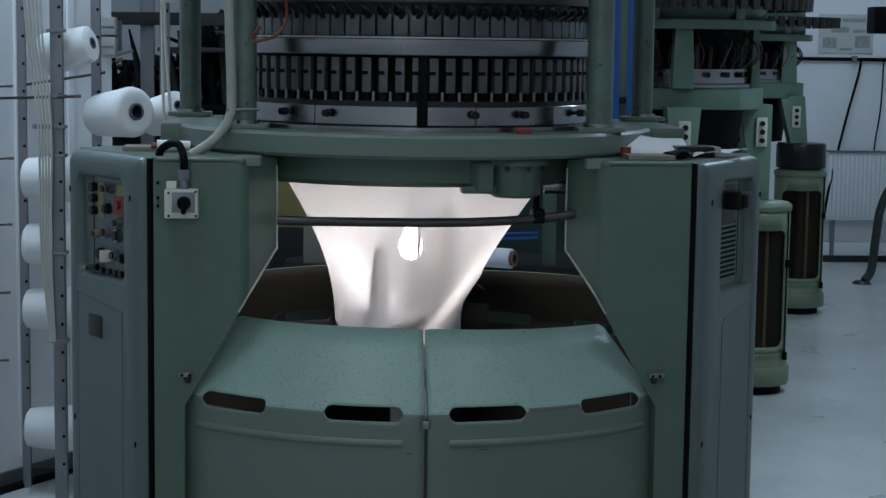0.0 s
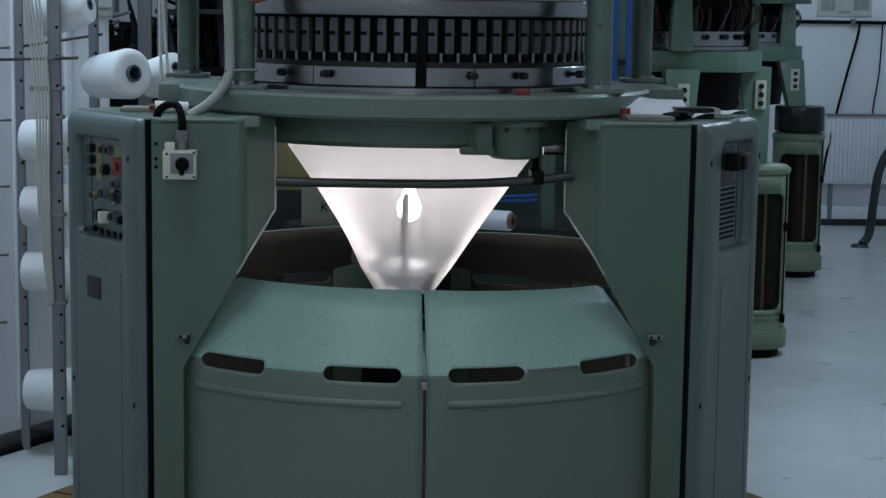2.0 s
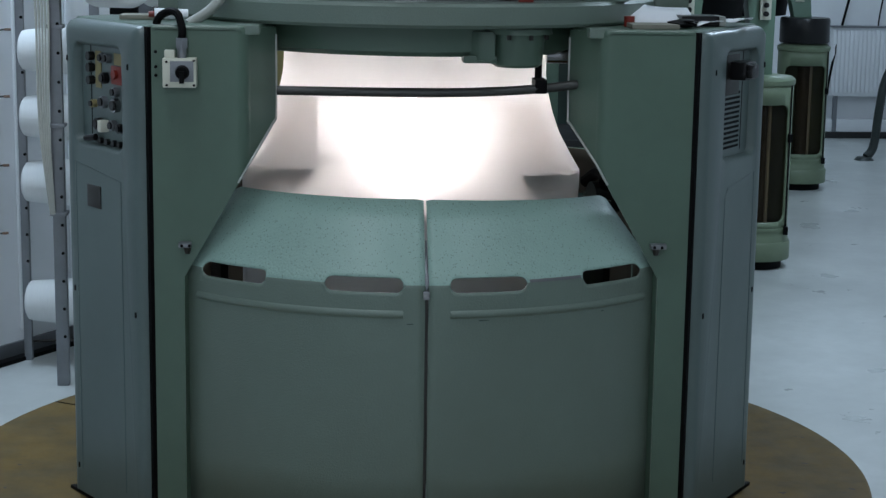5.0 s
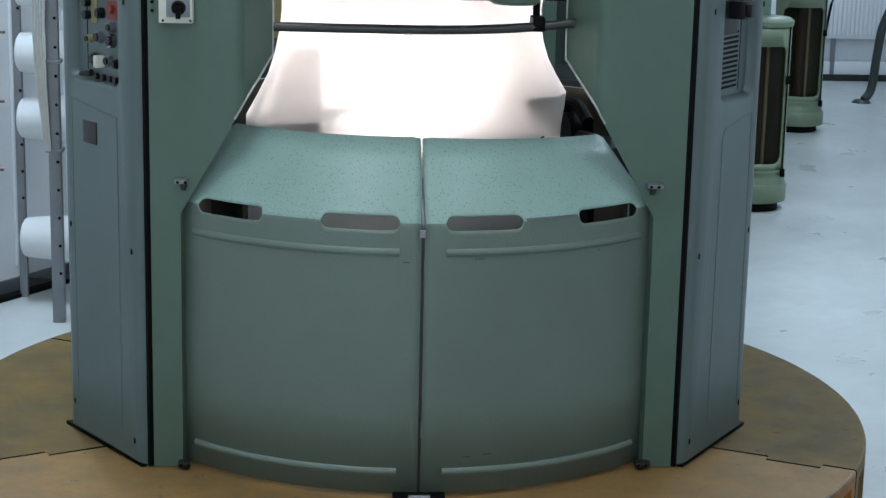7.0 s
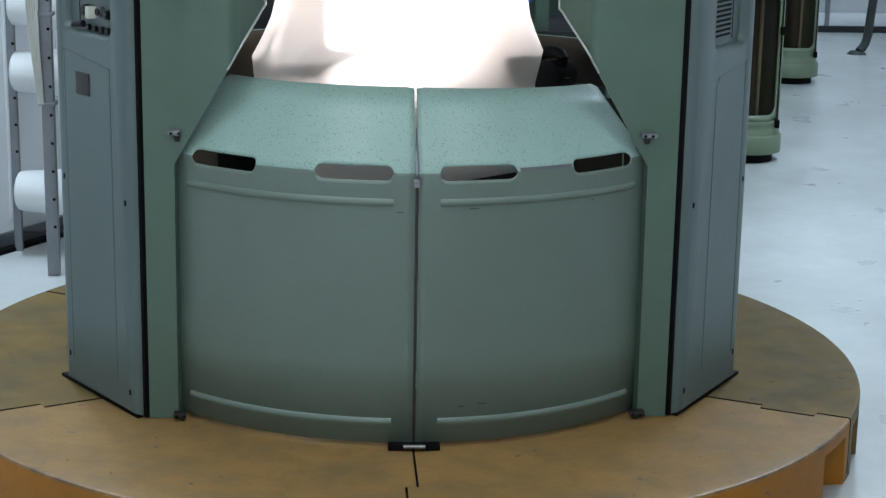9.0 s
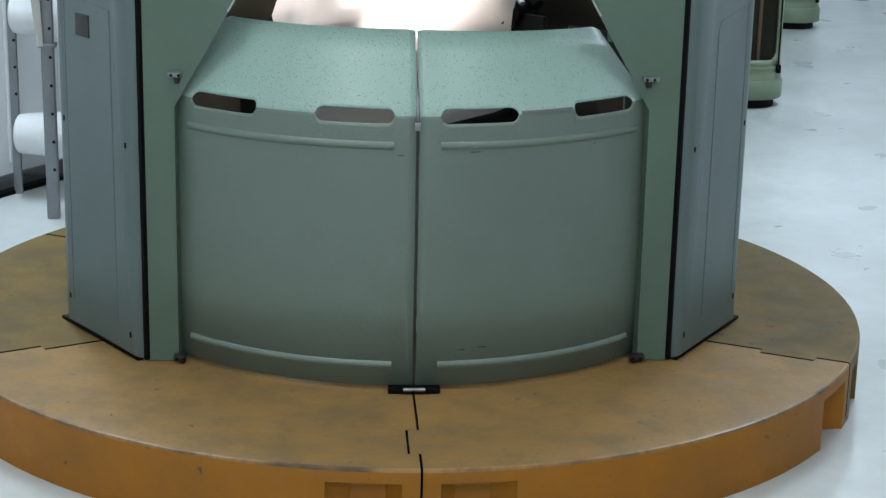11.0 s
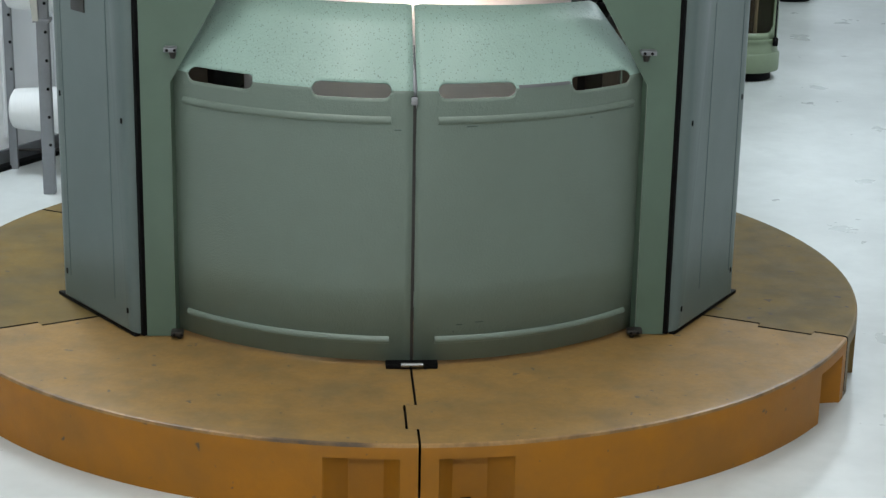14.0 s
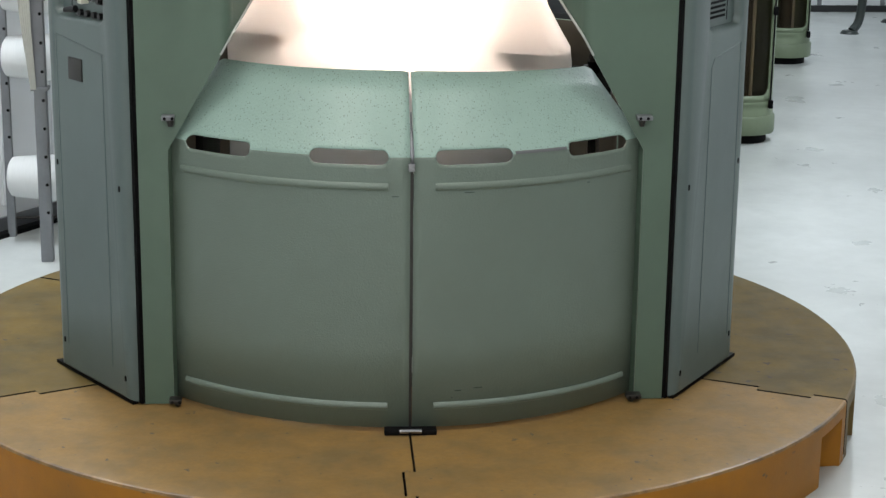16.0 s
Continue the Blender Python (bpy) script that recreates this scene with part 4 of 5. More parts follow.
def creel():
    c = thing("yarn_creel", "grey perforated steel creel frame with pegs and plastic yarn tubes", "yarn rack")
    poles = ((-1.180, 1.44, 0.0, 2.4, 0.021), (-1.364, 1.80, 0.0, 2.4, 0.015), (-1.103, 1.86, 0.0, 2.4, 0.017), (-0.86, 1.95, 0.0, 2.4, 0.018))
    for x, y, z0, z1, w in poles:
        p = part("upright", box(x - w, y - w, z0, x + w, y + w, z1, 0.004), GALV, c, "perforated steel upright")
        b = None
        for i in range(22):
            z = 0.18 + 0.1 * i
            b = rod((x + w * 0.55, y - w - 0.001, z), (x + w * 0.55, y - w + 0.004, z), 0.006, seg=8, bm=b)
        tagged(part("holes", b, BLACK, p), kind="stuff")
    for p, q in (((-1.9, 1.82, 0.05), (-0.86, 1.95, 0.05)), ((-1.372, 1.80, 0.62), (-1.05, 1.95, 0.645)), ((-1.55, 1.45, 1.46), (-1.10, 1.44, 1.475)), ((-1.372, 1.8, 1.5), (-1.07, 1.86, 1.55))):
        part("cross_rod", rod(p, q, 0.005, seg=8), DARK_STEEL, c)
    for x, y, z in ((-1.115, 1.40, 1.477), (-1.40, 1.7, 1.5), (-1.40, 1.7, 1.24), (-1.41, 1.7, 1.0), (-1.42, 1.7, 0.75), (-1.43, 1.7, 0.5)):
        t = part("peg", rod((x - 0.06, y, z - 0.004), (x, y, z), 0.0035, seg=8), DARK_STEEL, c)
        part("peg_tip", rod((x, y, z), (x + 0.022, y, z + 0.001), 0.005, seg=8), CARD, t)
    for z in (1.70, 1.475, 1.37, 1.27, 0.93, 0.62):
        part("clamp", box(-1.210, 1.408, z - 0.006, -1.150, 1.470, z + 0.006, 0.003), GALV, c)
    g = part("tube_clip", box(-1.262, 1.41, 1.362, -1.18, 1.43, 1.378, 0.003), GALV, c)
    for i in range(5):
        x = -1.285 + 0.013 * i
        part("yarn_tube", pipe([(x - 0.015 + 0.004 * i, 1.40, 2.3), (x + 0.006, 1.40, 1.75), (x + 0.045 - 0.002 * i, 1.40, 1.37), (-1.235 + 0.008 * i, 1.40, 0.95), (-1.205 + 0.003 * i, 1.41, 0.62)], 0.0042, 6, 6), TUBING, c)
    for x0, x1 in ((-0.815, -0.80), (-0.805, -0.775)):
        part("yarn_tube", pipe([(x0, 1.30, 2.3), (x0 + 0.01, 1.30, 1.7), (x1, 1.28, 1.42), (x1 + 0.01, 1.26, 1.30)], 0.0055, 6, 6), TUBING, c)
    # packages
    yarn_cone(toward((-0.905, 1.40, 1.426), (-0.155, 0.16, -0.022)), "large white yarn cone with a dark open core")
    yarn_cone(toward((-1.245, 1.56, 1.612), (0.17, -0.05, 0.045)), k=0.86)
    yarn_cone(toward((-0.875, 1.62, 1.392), (0.10, -0.12, 0.05)), k=0.78)
    yarn_cone(toward((-0.815, 1.75, 1.875), (-0.10, 0.16, 0.02)), k=0.8)
    for z in (1.165, 0.925, 0.685, 0.24):
        yarn_cone(toward((-1.13, 1.72, z), (-0.215, 0.03, 0.0)), "white yarn cone lying on its creel peg")


def left_screen():
    """White sheet-clad wall behind the creel, running at a slant into the room."""
    p, q = Vector((-2.4, 0.32, 0)), Vector((-1.107, 2.34, 0))
    d = (q - p).normalized()
    L = (q - p).length
    m = Matrix(((d.x, -d.y, 0, p.x), (d.y, d.x, 0, p.y), (0, 0, 1, 0), (0, 0, 0, 1)))
    w = tagged(part("wall_partition", box(0, 0, 0, L, 0.06, 2.6, 0.003), WHITE_WALL, m=m, smooth=False), "white panelled partition wall behind the creel", "wall", kind="structure")
    u = 0.1
    while u < L - 0.1:
        part("panel_rib", box(u, -0.012, 0.1, u + 0.035, 0.0, 2.59, 0.004), WHITE_WALL, w)
        u += 0.29
    tagged(part("baseboard", box(0, -0.016, 0, L, -0.002, 0.060, 0.003), GALV, m=m), "dull grey skirting along the partition", "skirting", kind="structure")
    tagged(part("floor_rail", box(0.2, -0.075, 0.0, L, -0.03, 0.016, 0.004), BLACK, m=m), "black floor rail beside the partition", "rail")


def wall_boxes():
    b = thing("junction_box", "two stacked pale grey plastic boxes fixed to the partition's end", "junction box", pose(-1.10, 2.17, 1.685))
    for z in (-0.038, 0.038):
        k = part("casing", box(-0.034, -0.05, z - 0.035, 0.034, 0.03, z + 0.034, 0.006), BEIGE, b)
        part("cover_edge", box(-0.030, -0.053, z - 0.004, 0.030, -0.049, z, 0.001), GALV, k)
    part("stem", rod((0.03, 0, -0.075), (0.10, -0.05, -0.055), 0.006, seg=8), GALV, b)
    part("bracket", box(-0.03, 0.028, -0.06, 0.03, 0.20, 0.06, 0.002), GALV, b)


def old_machine(m, label, cover=False, legs=(45, 165, 285), r_leg=0.49, splay=0.82):
    """An older knitting machine: round windowed leg housings, slanting legs, heavy bed, dark needle cylinder."""
    k = thing("knitting_machine", label, "knitting machine", m, "green knitting machines in a row")
    R = 0.158
    for a in legs:
        t = radians(a)
        c = Vector((r_leg * math.sin(t), -r_leg * math.cos(t), 0))
        h = part("leg_housing", lathe([(R - 0.012, 0.05), (R + 0.006, 0.05), (R + 0.006, 0.15), (R, 0.16), (R, 0.185), (R + 0.002, 0.19), (R + 0.002, 0.20), (R, 0.205)], 40), GREEN_OLD, k, "round pale green leg housing with a dark window", m=Matrix.Translation(c))
        # wall of the housing with a window opening towards the aisle
        b = bmesh.new()
        cols = []
        angs = np.linspace(-180, 180, 145)
        rows = [0.2] + [0.235 + 0.05 * (1 - math.cos(math.pi * q / 12)) for q in range(7)] + [0.80 - 0.05 * (1 - math.cos(math.pi * q / 12)) for q in range(6, -1, -1)] + [0.90]
        for q in angs:
            t2 = radians(q)
            cols.append([b.verts.new((R * math.sin(t2), -R * math.cos(t2), z)) for z in rows])
        for i in range(144):
            mid = (angs[i] + angs[i + 1]) / 2
            for j in range(len(rows) - 1):
                zm = (rows[j] + rows[j + 1]) / 2
                over = max(0.285 - zm, zm - 0.75, 0.0) / 0.05
                if over < 1.0 and abs(mid + 6) < 54 - 17 * (1 - math.sqrt(1 - over * over)):
                    continue
                b.faces.new((cols[i][j], cols[i + 1][j], cols[i + 1][j + 1], cols[i][j + 1]))
        bmesh.ops.remove_doubles(b, verts=b.verts, dist=0.0005)
        thicken(part("housing_wall", b, GREEN_OLD, h), 0.01)
        part("window", lathe([(R - 0.014, 0.228), (R - 0.014, 0.806)], 24, -64, 52), SMOKED, h, "smoky dark window pane")
        part("lid", lathe([(R + 0.004, 0.89), (R + 0.008, 0.90), (R + 0.008, 0.915), (R - 0.01, 0.93), (0.08, 0.938), (0.001, 0.939)], 40), GREEN_OLD, h)
        part("floor_skirt", lathe([(R - 0.03, 0.0), (R - 0.02, 0.0), (R - 0.02, 0.06), (R - 0.03, 0.06)], 32, closed=True), BLACK, h)
        part("inner_roll", rod((0.02, 0.02, 0.2), (0.02, 0.02, 0.85), 0.045, seg=16), CORE2, h)
        part("inner_rod", rod((0.035, -0.07, 0.2), (0.035, -0.07, 0.86), 0.008, seg=10), TUBING, h)
        part("seam", box(R * 0.80, -R * 0.62 - 0.003, 0.2, R * 0.80 + 0.006, -R * 0.62 + 0.003, 0.89), BLACK, h)
        part("foot_ring", lathe([(R - 0.02, 0.045), (R + 0.014, 0.045), (R + 0.017, 0.055), (R + 0.017, 0.125), (R + 0.010, 0.135), (R - 0.02, 0.135)], 36, closed=True), GREEN_OLD, h)
        part("hinge", box(R * 0.74, -R * 0.74 - 0.012, 0.62, R * 0.74 + 0.02, -R * 0.74 + 0.012, 0.66, 0.004), BLACK, h)
        part("hinge", box(R * 0.74, -R * 0.74 - 0.012, 0.17, R * 0.74 + 0.02, -R * 0.74 + 0.012, 0.21, 0.004), BLACK, h)
        if cover and a == legs[0]:
            part("leg_cover", lathe([(0.001, 0.94), (0.150, 0.94), (0.155, 0.95), (0.155, 1.085), (0.148, 1.10), (0.001, 1.105)], 28), BLACK_PLASTIC, h, "black plastic cover round the leg's foot")
        # slanting leg
        lo, hi = Vector((c.x, c.y, 0.93)), Vector((c.x * splay, c.y * splay, 1.40))
        b = box(-0.065, -0.055, 0.0, 0.065, 0.055, 1.0, 0.012)
        for v in b.verts:
            f = v.co.z
            v.co = Vector((v.co.x * (0.62 + 0.62 * f), v.co.y, 0)) + lo.lerp(hi, f)
        part("leg", b, GREEN_CAST, k)
        p = part("button_panel", box(hi.x * 1.06 - 0.027, hi.y * 1.06 - 0.078, 1.20, hi.x * 1.06 + 0.027, hi.y * 1.06 - 0.050, 1.338, 0.003), WHITE_PLASTIC, k, "white button panel")
        for z in (1.228, 1.269, 1.310):
            part("push_button", rod((hi.x * 1.06, hi.y * 1.06 - 0.077, z), (hi.x * 1.06, hi.y * 1.06 - 0.090, z), 0.013, seg=12), BLACK_PLASTIC, p)
    part("bed", prism([(0.43 * math.sin(radians(q)), -0.43 * math.cos(radians(q))) for q in (-90, -58, -34, 34, 66, 100, 150, 180, 222)], 1.385, 1.482, 0.012), GREEN_CAST, k, "heavy green bed plate")
    part("under_ring", lathe([(0.2, 1.1), (0.30, 1.1), (0.33, 1.385), (0.2, 1.385)], 36, closed=True), BLACK, k)
    part("needle_cylinder", lathe([(0.2, 1.482), (0.33, 1.482), (0.33, 1.76), (0.2, 1.76)], 48, closed=True), BLACK, k)
    part("steel_ring", lathe([(0.32, 1.485), (0.37, 1.485), (0.37, 1.50), (0.352, 1.505), (0.352, 1.57), (0.32, 1.575)], 48, closed=True), STEEL, k)
    random.seed(5)
    for i in range(44):
        t = radians(-120 + 240 * i / 43)
        d = Vector((math.sin(t), -math.cos(t), 0))
        if i % 3 == 0:
            part("cam_knob", rod(d * 0.35 + Vector((0, 0, 1.545)), d * 0.375 + Vector((0, 0, 1.545)), 0.013, seg=8), BLACK_PLASTIC, k)
        e = Vector((math.sin(t + random.uniform(-0.12, 0.12)), -math.cos(t + 0.05), 0))
        part("yarn_lead", pipe([d * 0.36 + Vector((0, 0, 1.575)), d * 0.41 + Vector((0, 0, 1.64)), e * 0.40 + Vector((0, 0, 1.70)), e * 0.35 + Vector((0, 0, 1.74))], 0.0024, 5, 4), (BLACK, GALV, BLACK_PLASTIC, COPPER, DARK_STEEL)[i % 5], k)
        part("lead_holder", rod(e * 0.345 + Vector((0, 0, 1.575)), e * 0.36 + Vector((0, 0, 1.66 + 0.04 * random.random())), 0.012, 0.008, 6), (BLACK_PLASTIC, DARK_STEEL)[i % 2], k)
    for a, w in [(q, 0.052) for q in legs] + [((legs[0] + legs[1]) / 2 + 30, 0.022)]:
        t = radians(a)
        x, y = 0.375 * math.sin(t), -0.375 * math.cos(t)
        b = box(x - w, y - 0.04, 1.48, x + w, y + 0.04, 1.77, 0.010)
        for v in b.verts:
            v.co.x = x + (v.co.x - x) * (1.0 - 0.22 * min(1.0, max(0.0, (v.co.z - 1.48) / 0.29)))
        part("column", b, GREEN_CAST, k)
    part("top_plate", prism([(0.47 * math.sin(radians(q)), -0.47 * math.cos(radians(q))) for q in range(0, 360, 15)], 1.752, 1.795, 0.008), GREEN_CAST, k)
    for a in (-25, 35, 80):
        t = radians(a)
        part("top_bracket", box(0.40 * math.sin(t) - 0.02, -0.43 * math.cos(t) - 0.02, 1.795, 0.40 * math.sin(t) + 0.02, -0.43 * math.cos(t) + 0.02, 1.90, 0.004), GALV, k)
    part("top_drum", lathe([(0.3, 1.795), (0.40, 1.795), (0.42, 1.83), (0.42, 2.15), (0.3, 2.15)], 48, closed=True), GREEN_CAST, k)
    part("feeder_rim", lathe([(0.40, 1.855), (0.60, 1.855), (0.60, 1.885), (0.40, 1.885)], 48, closed=True), DARK_STEEL, k)
    for i in range(60):
        t = radians(6 * i)
        part("feed_wheel", rod((0.62 * math.sin(t), -0.62 * math.cos(t), 1.84), (0.62 * math.sin(t), -0.62 * math.cos(t), 1.905), 0.020, 0.023, 8), DARK_STEEL, k)
    return k


def radiator():
    r = thing("radiator", "white panel radiator under the wall pipe", "radiator", pose(3.84, 8.86, 0))
    part("panel", box(-0.25, -0.03, 0.33, 0.45, 0.0, 0.86, 0.006), WHITE_WALL, r)
    for i in range(20):
        part("rib", box(-0.24 + 0.034 * i, -0.045, 0.36, -0.218 + 0.034 * i, -0.029, 0.84, 0.005), WHITE_WALL, r)
    part("top_grille", box(-0.25, -0.05, 0.861, 0.45, 0.03, 0.875, 0.003), GALV, r)
    part("bracket", box(-0.2, -0.02, 0.0, -0.17, 0.02, 0.33), GALV, r)
    part("bracket", box(0.3, -0.02, 0.0, 0.33, 0.02, 0.33), GALV, r)


def back_wall_things():
    tagged(part("wall_ledge", box(1.2, 8.86, 0.0, 5.2, 8.949, 0.145, 0.006), WHITE_WALL), "pale grey boxed skirting along the wall", "skirting", kind="structure")
    tagged(part("baseboard_back", box(1.2, 8.83, 0.0, 5.2, 8.858, 0.05, 0.004), DARK_GREY), "dark kick strip below the boxed skirting", "skirting", kind="structure")
    p = thing("wall_conduit", "dark cable conduit along the white wall", "conduit", pose(0, 8.935, 1.585))
    part("pipe", rod((2.2, 0, 0.0), (5.15, 0, -0.005), 0.014), BLACK, p)
    for x in (2.9, 3.8, 4.6):
        part("clip", box(x - 0.02, -0.02, -0.025, x + 0.02, 0.013, 0.025, 0.004), GALV, p)
    tagged(part("hanging_cable", pipe([(3.85, 8.91, 1.585), (3.825, 8.90, 1.45), (3.75, 8.88, 1.17), (3.67, 8.85, 0.85), (3.61, 8.82, 0.60), (3.56, 8.80, 0.30)], 0.010, 8, 6), BLACK), "black cable hanging from the wall conduit", "cable")
    tagged(part("thin_cable", pipe([(4.03, 8.92, 1.585), (4.02, 8.92, 1.2), (3.98, 8.91, 0.9), (3.96, 8.90, 0.5)], 0.006, 6, 5), BLACK), "thin dark cable down the wall", "cable")
    w = thing("poster", "pale paper chart with faded drawings on the wall", "poster", pose(3.73, 8.945, 1.78))
    part("sheet", box(-0.215, -0.004, -0.15, 0.215, 0.0, 0.15), POSTER, w, smooth=False)
    for x, z, a, c in ((-0.12, 0.10, 0.06, 0.018), (0.06, 0.105, 0.09, 0.014), (-0.05, 0.03, 0.07, 0.022), (-0.13, -0.07, 0.055, 0.04), (0.13, -0.06, 0.06, 0.045), (0.1, 0.02, 0.05, 0.012), (0.0, -0.12, 0.05, 0.01)):
        part("drawing", box(x - a, -0.006, z - c, x + a, -0.0045, z + c), POSTER_INK, w, smooth=False)
    # cast stand at the edge of the aisle
    st = thing("machine_stand", "dark green cast stand with curved splayed legs", "stand", pose(3.95, 7.75, 0))
    for a in (-68, 52, 172):
        t = radians(a)
        d = Vector((math.sin(t), -math.cos(t), 0))
        leg = part("leg", pipe([d * 0.44 + Vector((0, 0, 0.02)), d * 0.38 + Vector((0, 0, 0.10)), d * 0.35 + Vector((0, 0, 0.35)), d * 0.31 + Vector((0, 0, 0.56)), d * 0.2 + Vector((0, 0, 0.72)), Vector((0, 0, 0.8))], 0.031, 10, 5), STAND, st)
        part("foot", rod(d * 0.46, d * 0.46 + Vector((0, 0, 0.022)), 0.07, 0.05, 16), STAND, leg)
    part("column", rod((0, 0, 0.75), (0, 0, 1.80), 0.045, seg=16), STAND, st)
    part("head", box(-0.39, -0.1, 1.775, 0.1, 0.1, 1.965, 0.02), BLACK, st)


def dark_backroom():
    """Frames and stock half hidden behind the machine."""
    c = thing("ochre_cabinet", "dull ochre steel cabinet behind the machine", "cabinet", pose(-0.52, 2.35, 0))
    part("body", box(-0.35, 0, 0.08, 0.21, 0.4, 1.34, 0.01), OCHRE, c)
    part("door", box(-0.32, -0.012, 0.12, 0.18, -0.001, 0.93, 0.006), DARK_GREY, c)
    part("plinth", box(-0.33, 0.02, 0.0, 0.28, 0.38, 0.08), BLACK, c)
    b = thing("stock_box", "grey carton with a printed letter standing on a drum", "box", pose(-0.28, 1.98, 0.0))
    part("drum", rod((0, 0.1, 0.0), (0, 0.1, 0.83), 0.13, seg=24), DARK_GREY, b)
    part("carton", box(-0.06, 0.0, 0.8301, 0.07, 0.14, 1.0, 0.003), CARTON, b)
    t = bpy.data.curves.new("letter", "FONT")
    t.body, t.size, t.align_x, t.extrude = "K", 0.048, "CENTER", 0.0005
    o = new("letter", t)
    o.parent = b
    o.matrix_basis = pose(0.028, -0.0015, 0.885, 90, 0, 0)
    t.materials.append(BLACK)
    r = thing("rack", "dark green steel rack with blue hoses and a fabric roll", "rack", pose(0.62, 2.1, 0))
    for x, y in ((-0.36, 0), (0.0, 0.02), (0.36, 0), (-0.36, 0.5), (0.36, 0.5)):
        part("upright", box(x - 0.025, y - 0.025, 0, x + 0.025, y + 0.025, 2.1, 0.004), GREEN_LEG, r)
    for z in (0.785, 1.45):
        part("shelf", box(-0.38, -0.03, z, 0.38, 0.53, z + 0.025, 0.003), DARK_GREY, r)
    part("back_sheet", box(-0.38, 0.535, 0.1, 0.38, 0.545, 2.1), DARK_GREEN, r)
    for z in (0.922, 0.94):
        part("hose", pipe([(-0.38, -0.04, z - 0.004), (-0.2, -0.05, z), (-0.05, -0.045, z + 0.004)], 0.006, 8, 5), BLUE, r)
    for x in (0.24, 0.295):
        part("blue_post", box(x - 0.012, -0.06, 1.3, x + 0.012, -0.04, 2.1, 0.003), BLUE, r)
    f = thing("fabric_roll", "white fabric roll on a brown cardboard core", "fabric roll", pose(0.468, 1.99, 0.850))
    part("roll", lathe([(0.022, 0.0), (0.037, 0.0), (0.039, 0.003), (0.039, 0.40), (0.022, 0.40)], 28), PAPER, f, m=toward((-0.005, 0.004, 0), (-0.86, 0.5, 0)))
    part("cardboard_core", lathe([(0.018, -0.012), (0.030, -0.012), (0.030, 0.40), (0.018, 0.40)], 24, closed=True), CARD, f, m=toward((-0.005, 0.004, 0), (-0.86, 0.5, 0)))
    # dark machine frame among the far racks
    fr = thing("far_rack", "dark steel rack crowded with black machine parts", "rack", pose(-0.95, 3.1, 0))
    random.seed(11)
    for x, y in ((-0.55, 0), (-0.1, 0.02), (0.35, 0), (-0.55, 0.5), (0.35, 0.5)):
        part("upright", box(x - 0.03, y - 0.02, 0, x + 0.03, y + 0.02, 2.5, 0.004), GALV if x == -0.1 else BLACK, fr)
    for z in (0.9, 1.36, 1.92):
        part("shelf", box(-0.58, -0.03, z, 0.55, 0.53, z + 0.03, 0.003), BLACK, fr)
    for i in range(34):
        x, y = random.uniform(-0.5, 0.32), random.uniform(0.05, 0.45)
        zb = random.choice((0.9301, 1.3901, 1.3901))
        h = random.uniform(0.1, 0.34)
        part("spare_part", rod((x, y, zb), (x + random.uniform(-0.08, 0.08), y, zb + h), random.uniform(0.012, 0.045), random.uniform(0.004, 0.03), 8), random.choice((BLACK, DARK_STEEL, BLACK_PLASTIC)), fr)
    part("back_sheet", box(-0.58, 0.535, 0.1, 0.38, 0.545, 1.5), DARK_GREY, fr)
    part("side_post", box(-0.385, -0.06, 0.0, -0.34, 0.0, 2.5, 0.004), BLACK, fr)
    for z0, z1 in ((1.735, 1.79), (1.62, 1.64)):
        part("beam", box(-0.40 if z0 > 1.7 else -0.05, -0.05, z0, 0.55, 0.02, z1, 0.004), DARK_GREY, fr)
    for i in range(60):
        x = random.uniform(-0.16, 0.50) if i % 5 else random.uniform(-0.36, -0.16)
        y = random.uniform(0.02, 0.40)
        top = 1.40 + (0.42 if x > 0.0 else 0.20) * random.uniform(0.35, 1.0)
        part("spare_part", rod((x, y, 1.3901), (x + random.uniform(-0.03, 0.03), y, top), random.uniform(0.015, 0.035), random.uniform(0.006, 0.03), 7), random.choice((BLACK, DARK_STEEL, BLACK_PLASTIC, DARK_GREY)), fr)
        part("lever", rod((x - 0.05, y - 0.02, top - 0.05 * random.random()), (x + 0.04, y + 0.01, top - 0.06 * random.random()), 0.008, seg=6), random.choice((BLACK, DARK_STEEL, GALV)), fr)


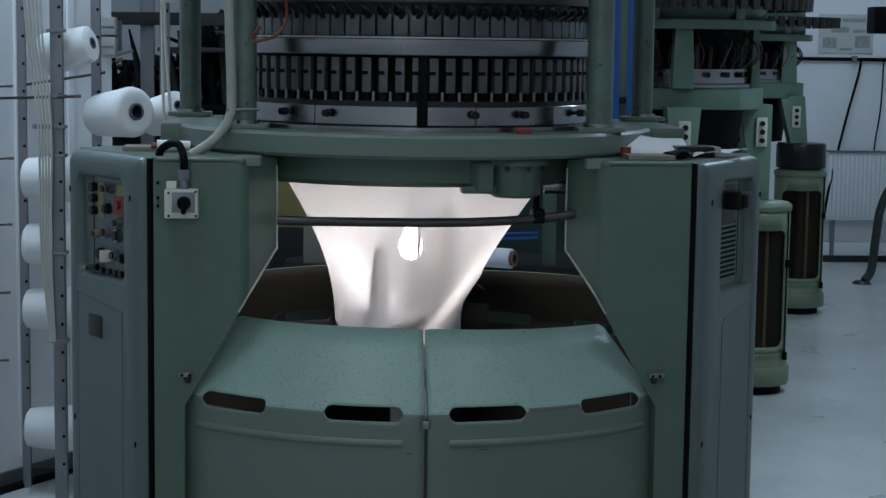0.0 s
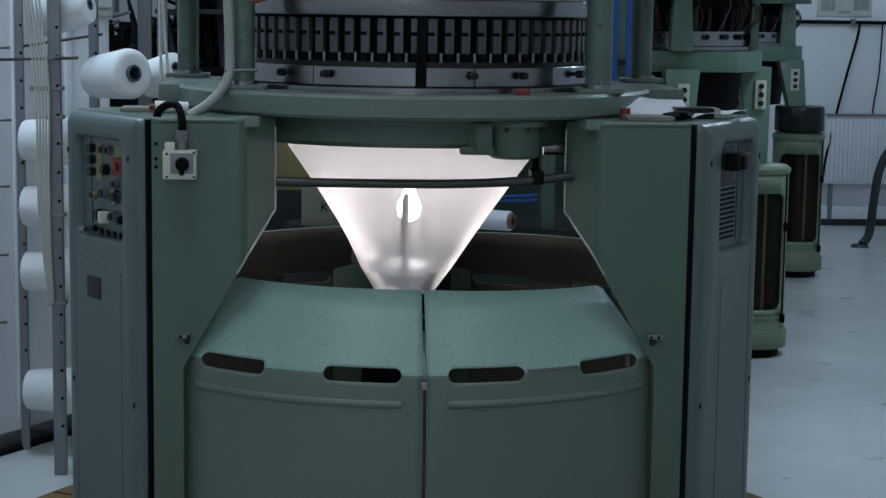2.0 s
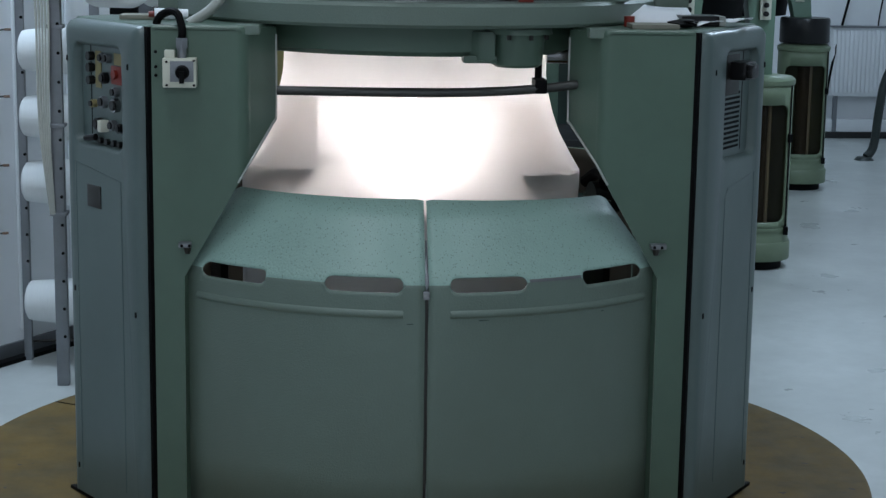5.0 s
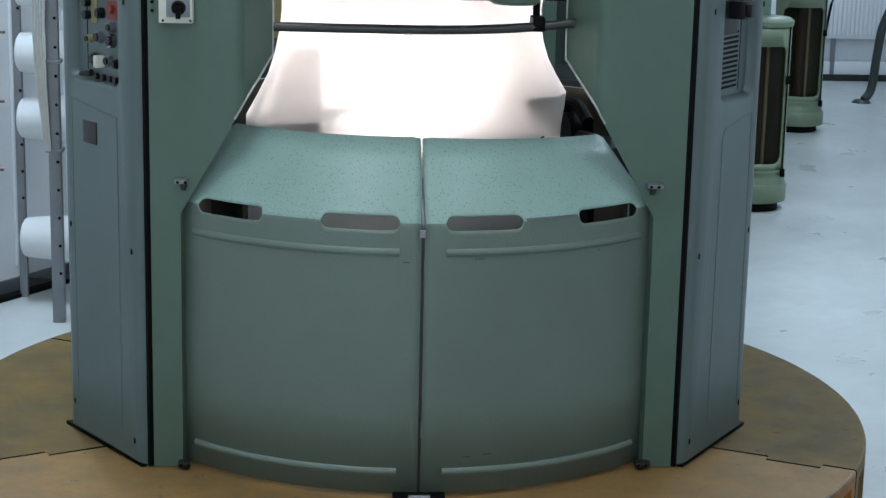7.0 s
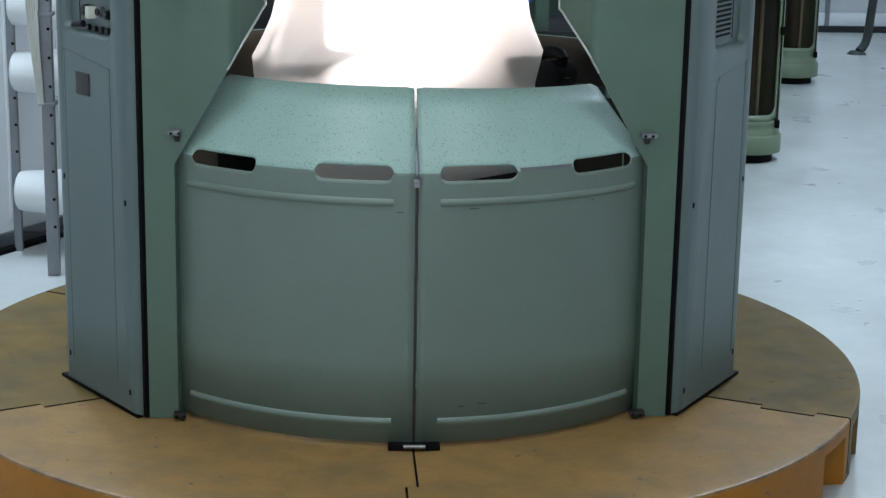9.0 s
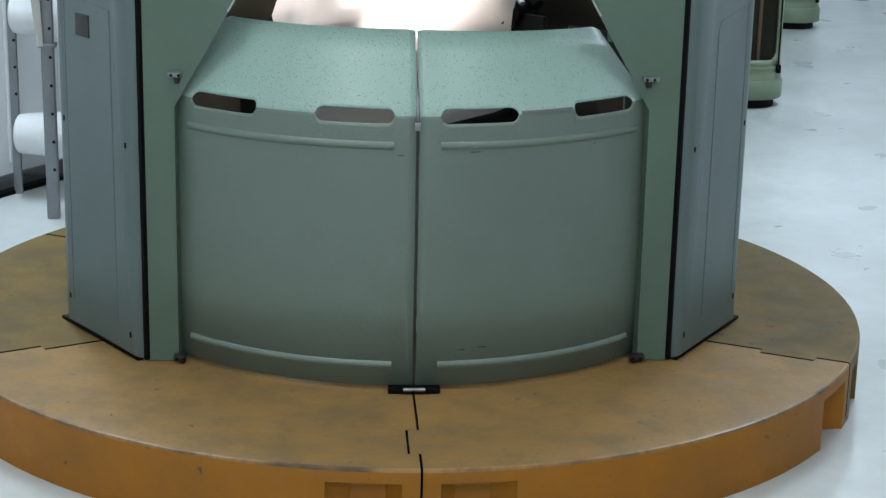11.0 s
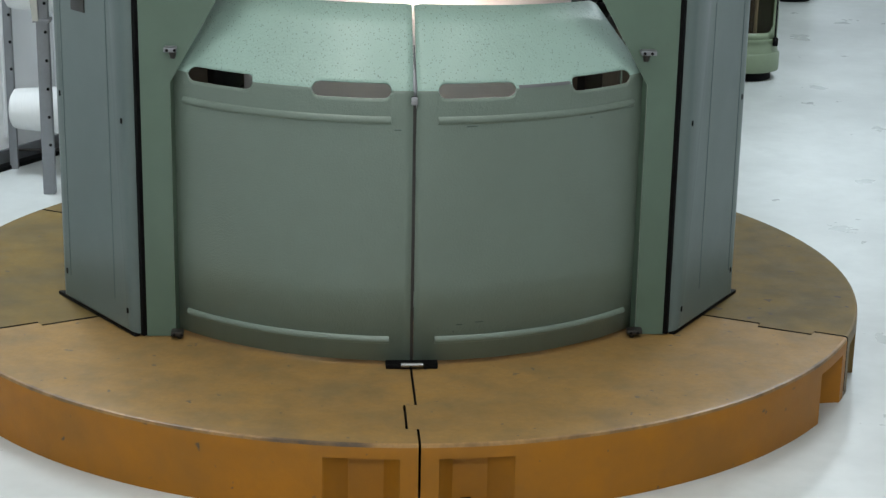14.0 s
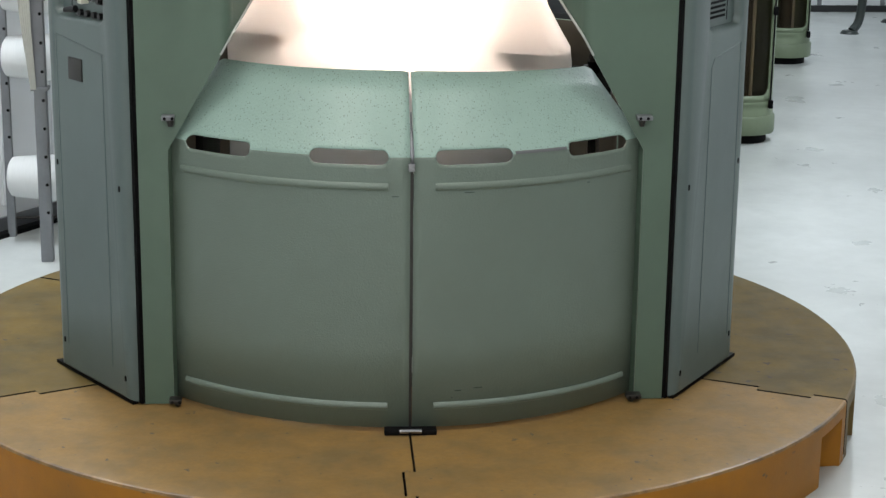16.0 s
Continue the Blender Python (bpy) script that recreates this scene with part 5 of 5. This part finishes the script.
def leg_top_things():
    p = thing("paper_sheet", "curled white paper sheet on the leg's top", "paper", pose(0.57, -0.40, 1.405, 0, 0, -8))
    b = bmesh.new()
    rows = []
    for i in range(9):
        u = i / 8
        rows.append([b.verts.new((-0.085 + 0.17 * u + 0.02 * (1 - v), 0.0 + 0.12 * v, 0.004 + 0.062 * v * (1 - 0.45 * u) * (1 - 0.25 * math.sin(3.1 * u)))) for v in (0, 0.33, 0.66, 1)])
    for c, d in zip(rows, rows[1:]):
        for j in range(3):
            b.faces.new((c[j], d[j], d[j + 1], c[j + 1]))
    thicken(part("sheet", b, PAPER, p), 0.0008)
    n = thing("notebook", "grey notebook lying on the leg's top", "notebook", pose(0.545, -0.485, 1.4025))
    part("cover", box(-0.05, -0.04, 0.0, 0.065, 0.05, 0.011, 0.002), CARTON, n)
    tagged(part("orange_cap", rod((0.503, -0.43, 1.4025), (0.503, -0.43, 1.428), 0.013, seg=14), RED), "small orange-red plastic cap on the leg's top", "cap")
    k = thing("black_box", "black tin box with a pale end on the leg's top", "box", pose(0.685, -0.36, 1.4025, 0, 0, 4))
    part("tin", box(-0.05, -0.04, 0, 0.045, 0.04, 0.026, 0.003), BLACK_PLASTIC, k)
    part("end", box(0.0455, -0.038, 0.001, 0.062, 0.038, 0.025, 0.003), BEIGE, k)
    g = thing("glove", "crumpled dark glove on the leg's top", "glove", pose(0.632, -0.46, 1.4025))
    b = bmesh.new()
    bmesh.ops.create_icosphere(b, subdivisions=3, radius=1)
    for v in b.verts:
        w = 1 + 0.5 * noise.noise(v.co * 1.9)
        v.co = Vector((v.co.x * 0.036 * w, v.co.y * 0.03 * w, 0.011 + v.co.z * 0.011))
    part("cloth", b, BLACK, g)
    b = bmesh.new()
    rows = []
    for i in range(10):
        u = i / 9
        rows.append([b.verts.new((0.67 + 0.16 * u, -0.44 + 0.10 * u + 0.045 * v, 1.4055 + 0.010 * abs(math.sin(5 * u + 2 * v)) + 0.008 * u)) for v in (0, 0.5, 1)])
    for c, d in zip(rows, rows[1:]):
        for j in range(2):
            b.faces.new((c[j], d[j], d[j + 1], c[j + 1]))
    tagged(thicken(part("rag", b, PAPER), 0.001), "crumpled white paper strip on the leg's top", "paper")
    # on the other leg
    tagged(part("tray", box(-0.74, -0.36, 1.4025, -0.60, -0.27, 1.413, 0.002), CARTON), "thin grey tray on the leg's top", "tray")
    w = thing("spray_bottle", "small white bottle with a red end lying on the leg", "bottle", pose(-0.60, -0.40, 1.418))
    part("bottle", rod((-0.05, 0, 0), (0.03, 0.01, 0), 0.015, 0.012, 14), PAPER, w)
    part("cap", rod((-0.064, -0.001, 0), (-0.05, 0, 0), 0.007, 0.008, 12), RED, w)


room()
ceiling_lamps()
platform()
MACHINE = knitting_machine()
TUBE = fabric_tube()
bulb()
take = take_down()
switch_box()
left_screen()
creel()
wall_boxes()
old_machine(pose(1.38, 3.62, 0), "light green older knitting machine with round leg housings", legs=(100, -5, 222), r_leg=0.452, splay=0.92)
old_machine(pose(2.354, 6.6, 0) @ Matrix.Diagonal((1, 1, 0.976, 1)), "light green older knitting machine near the back wall", True)
radiator()
back_wall_things()
dark_backroom()
leg_top_things()



def motions():
    turns = [(t, pose(0, 0, 0, 0, 0, 96.0 * (t - 2.06))) for t in [0.5 * i for i in range(33)]]
    walk(TUBE, turns)
    walk(take, turns)


motions()
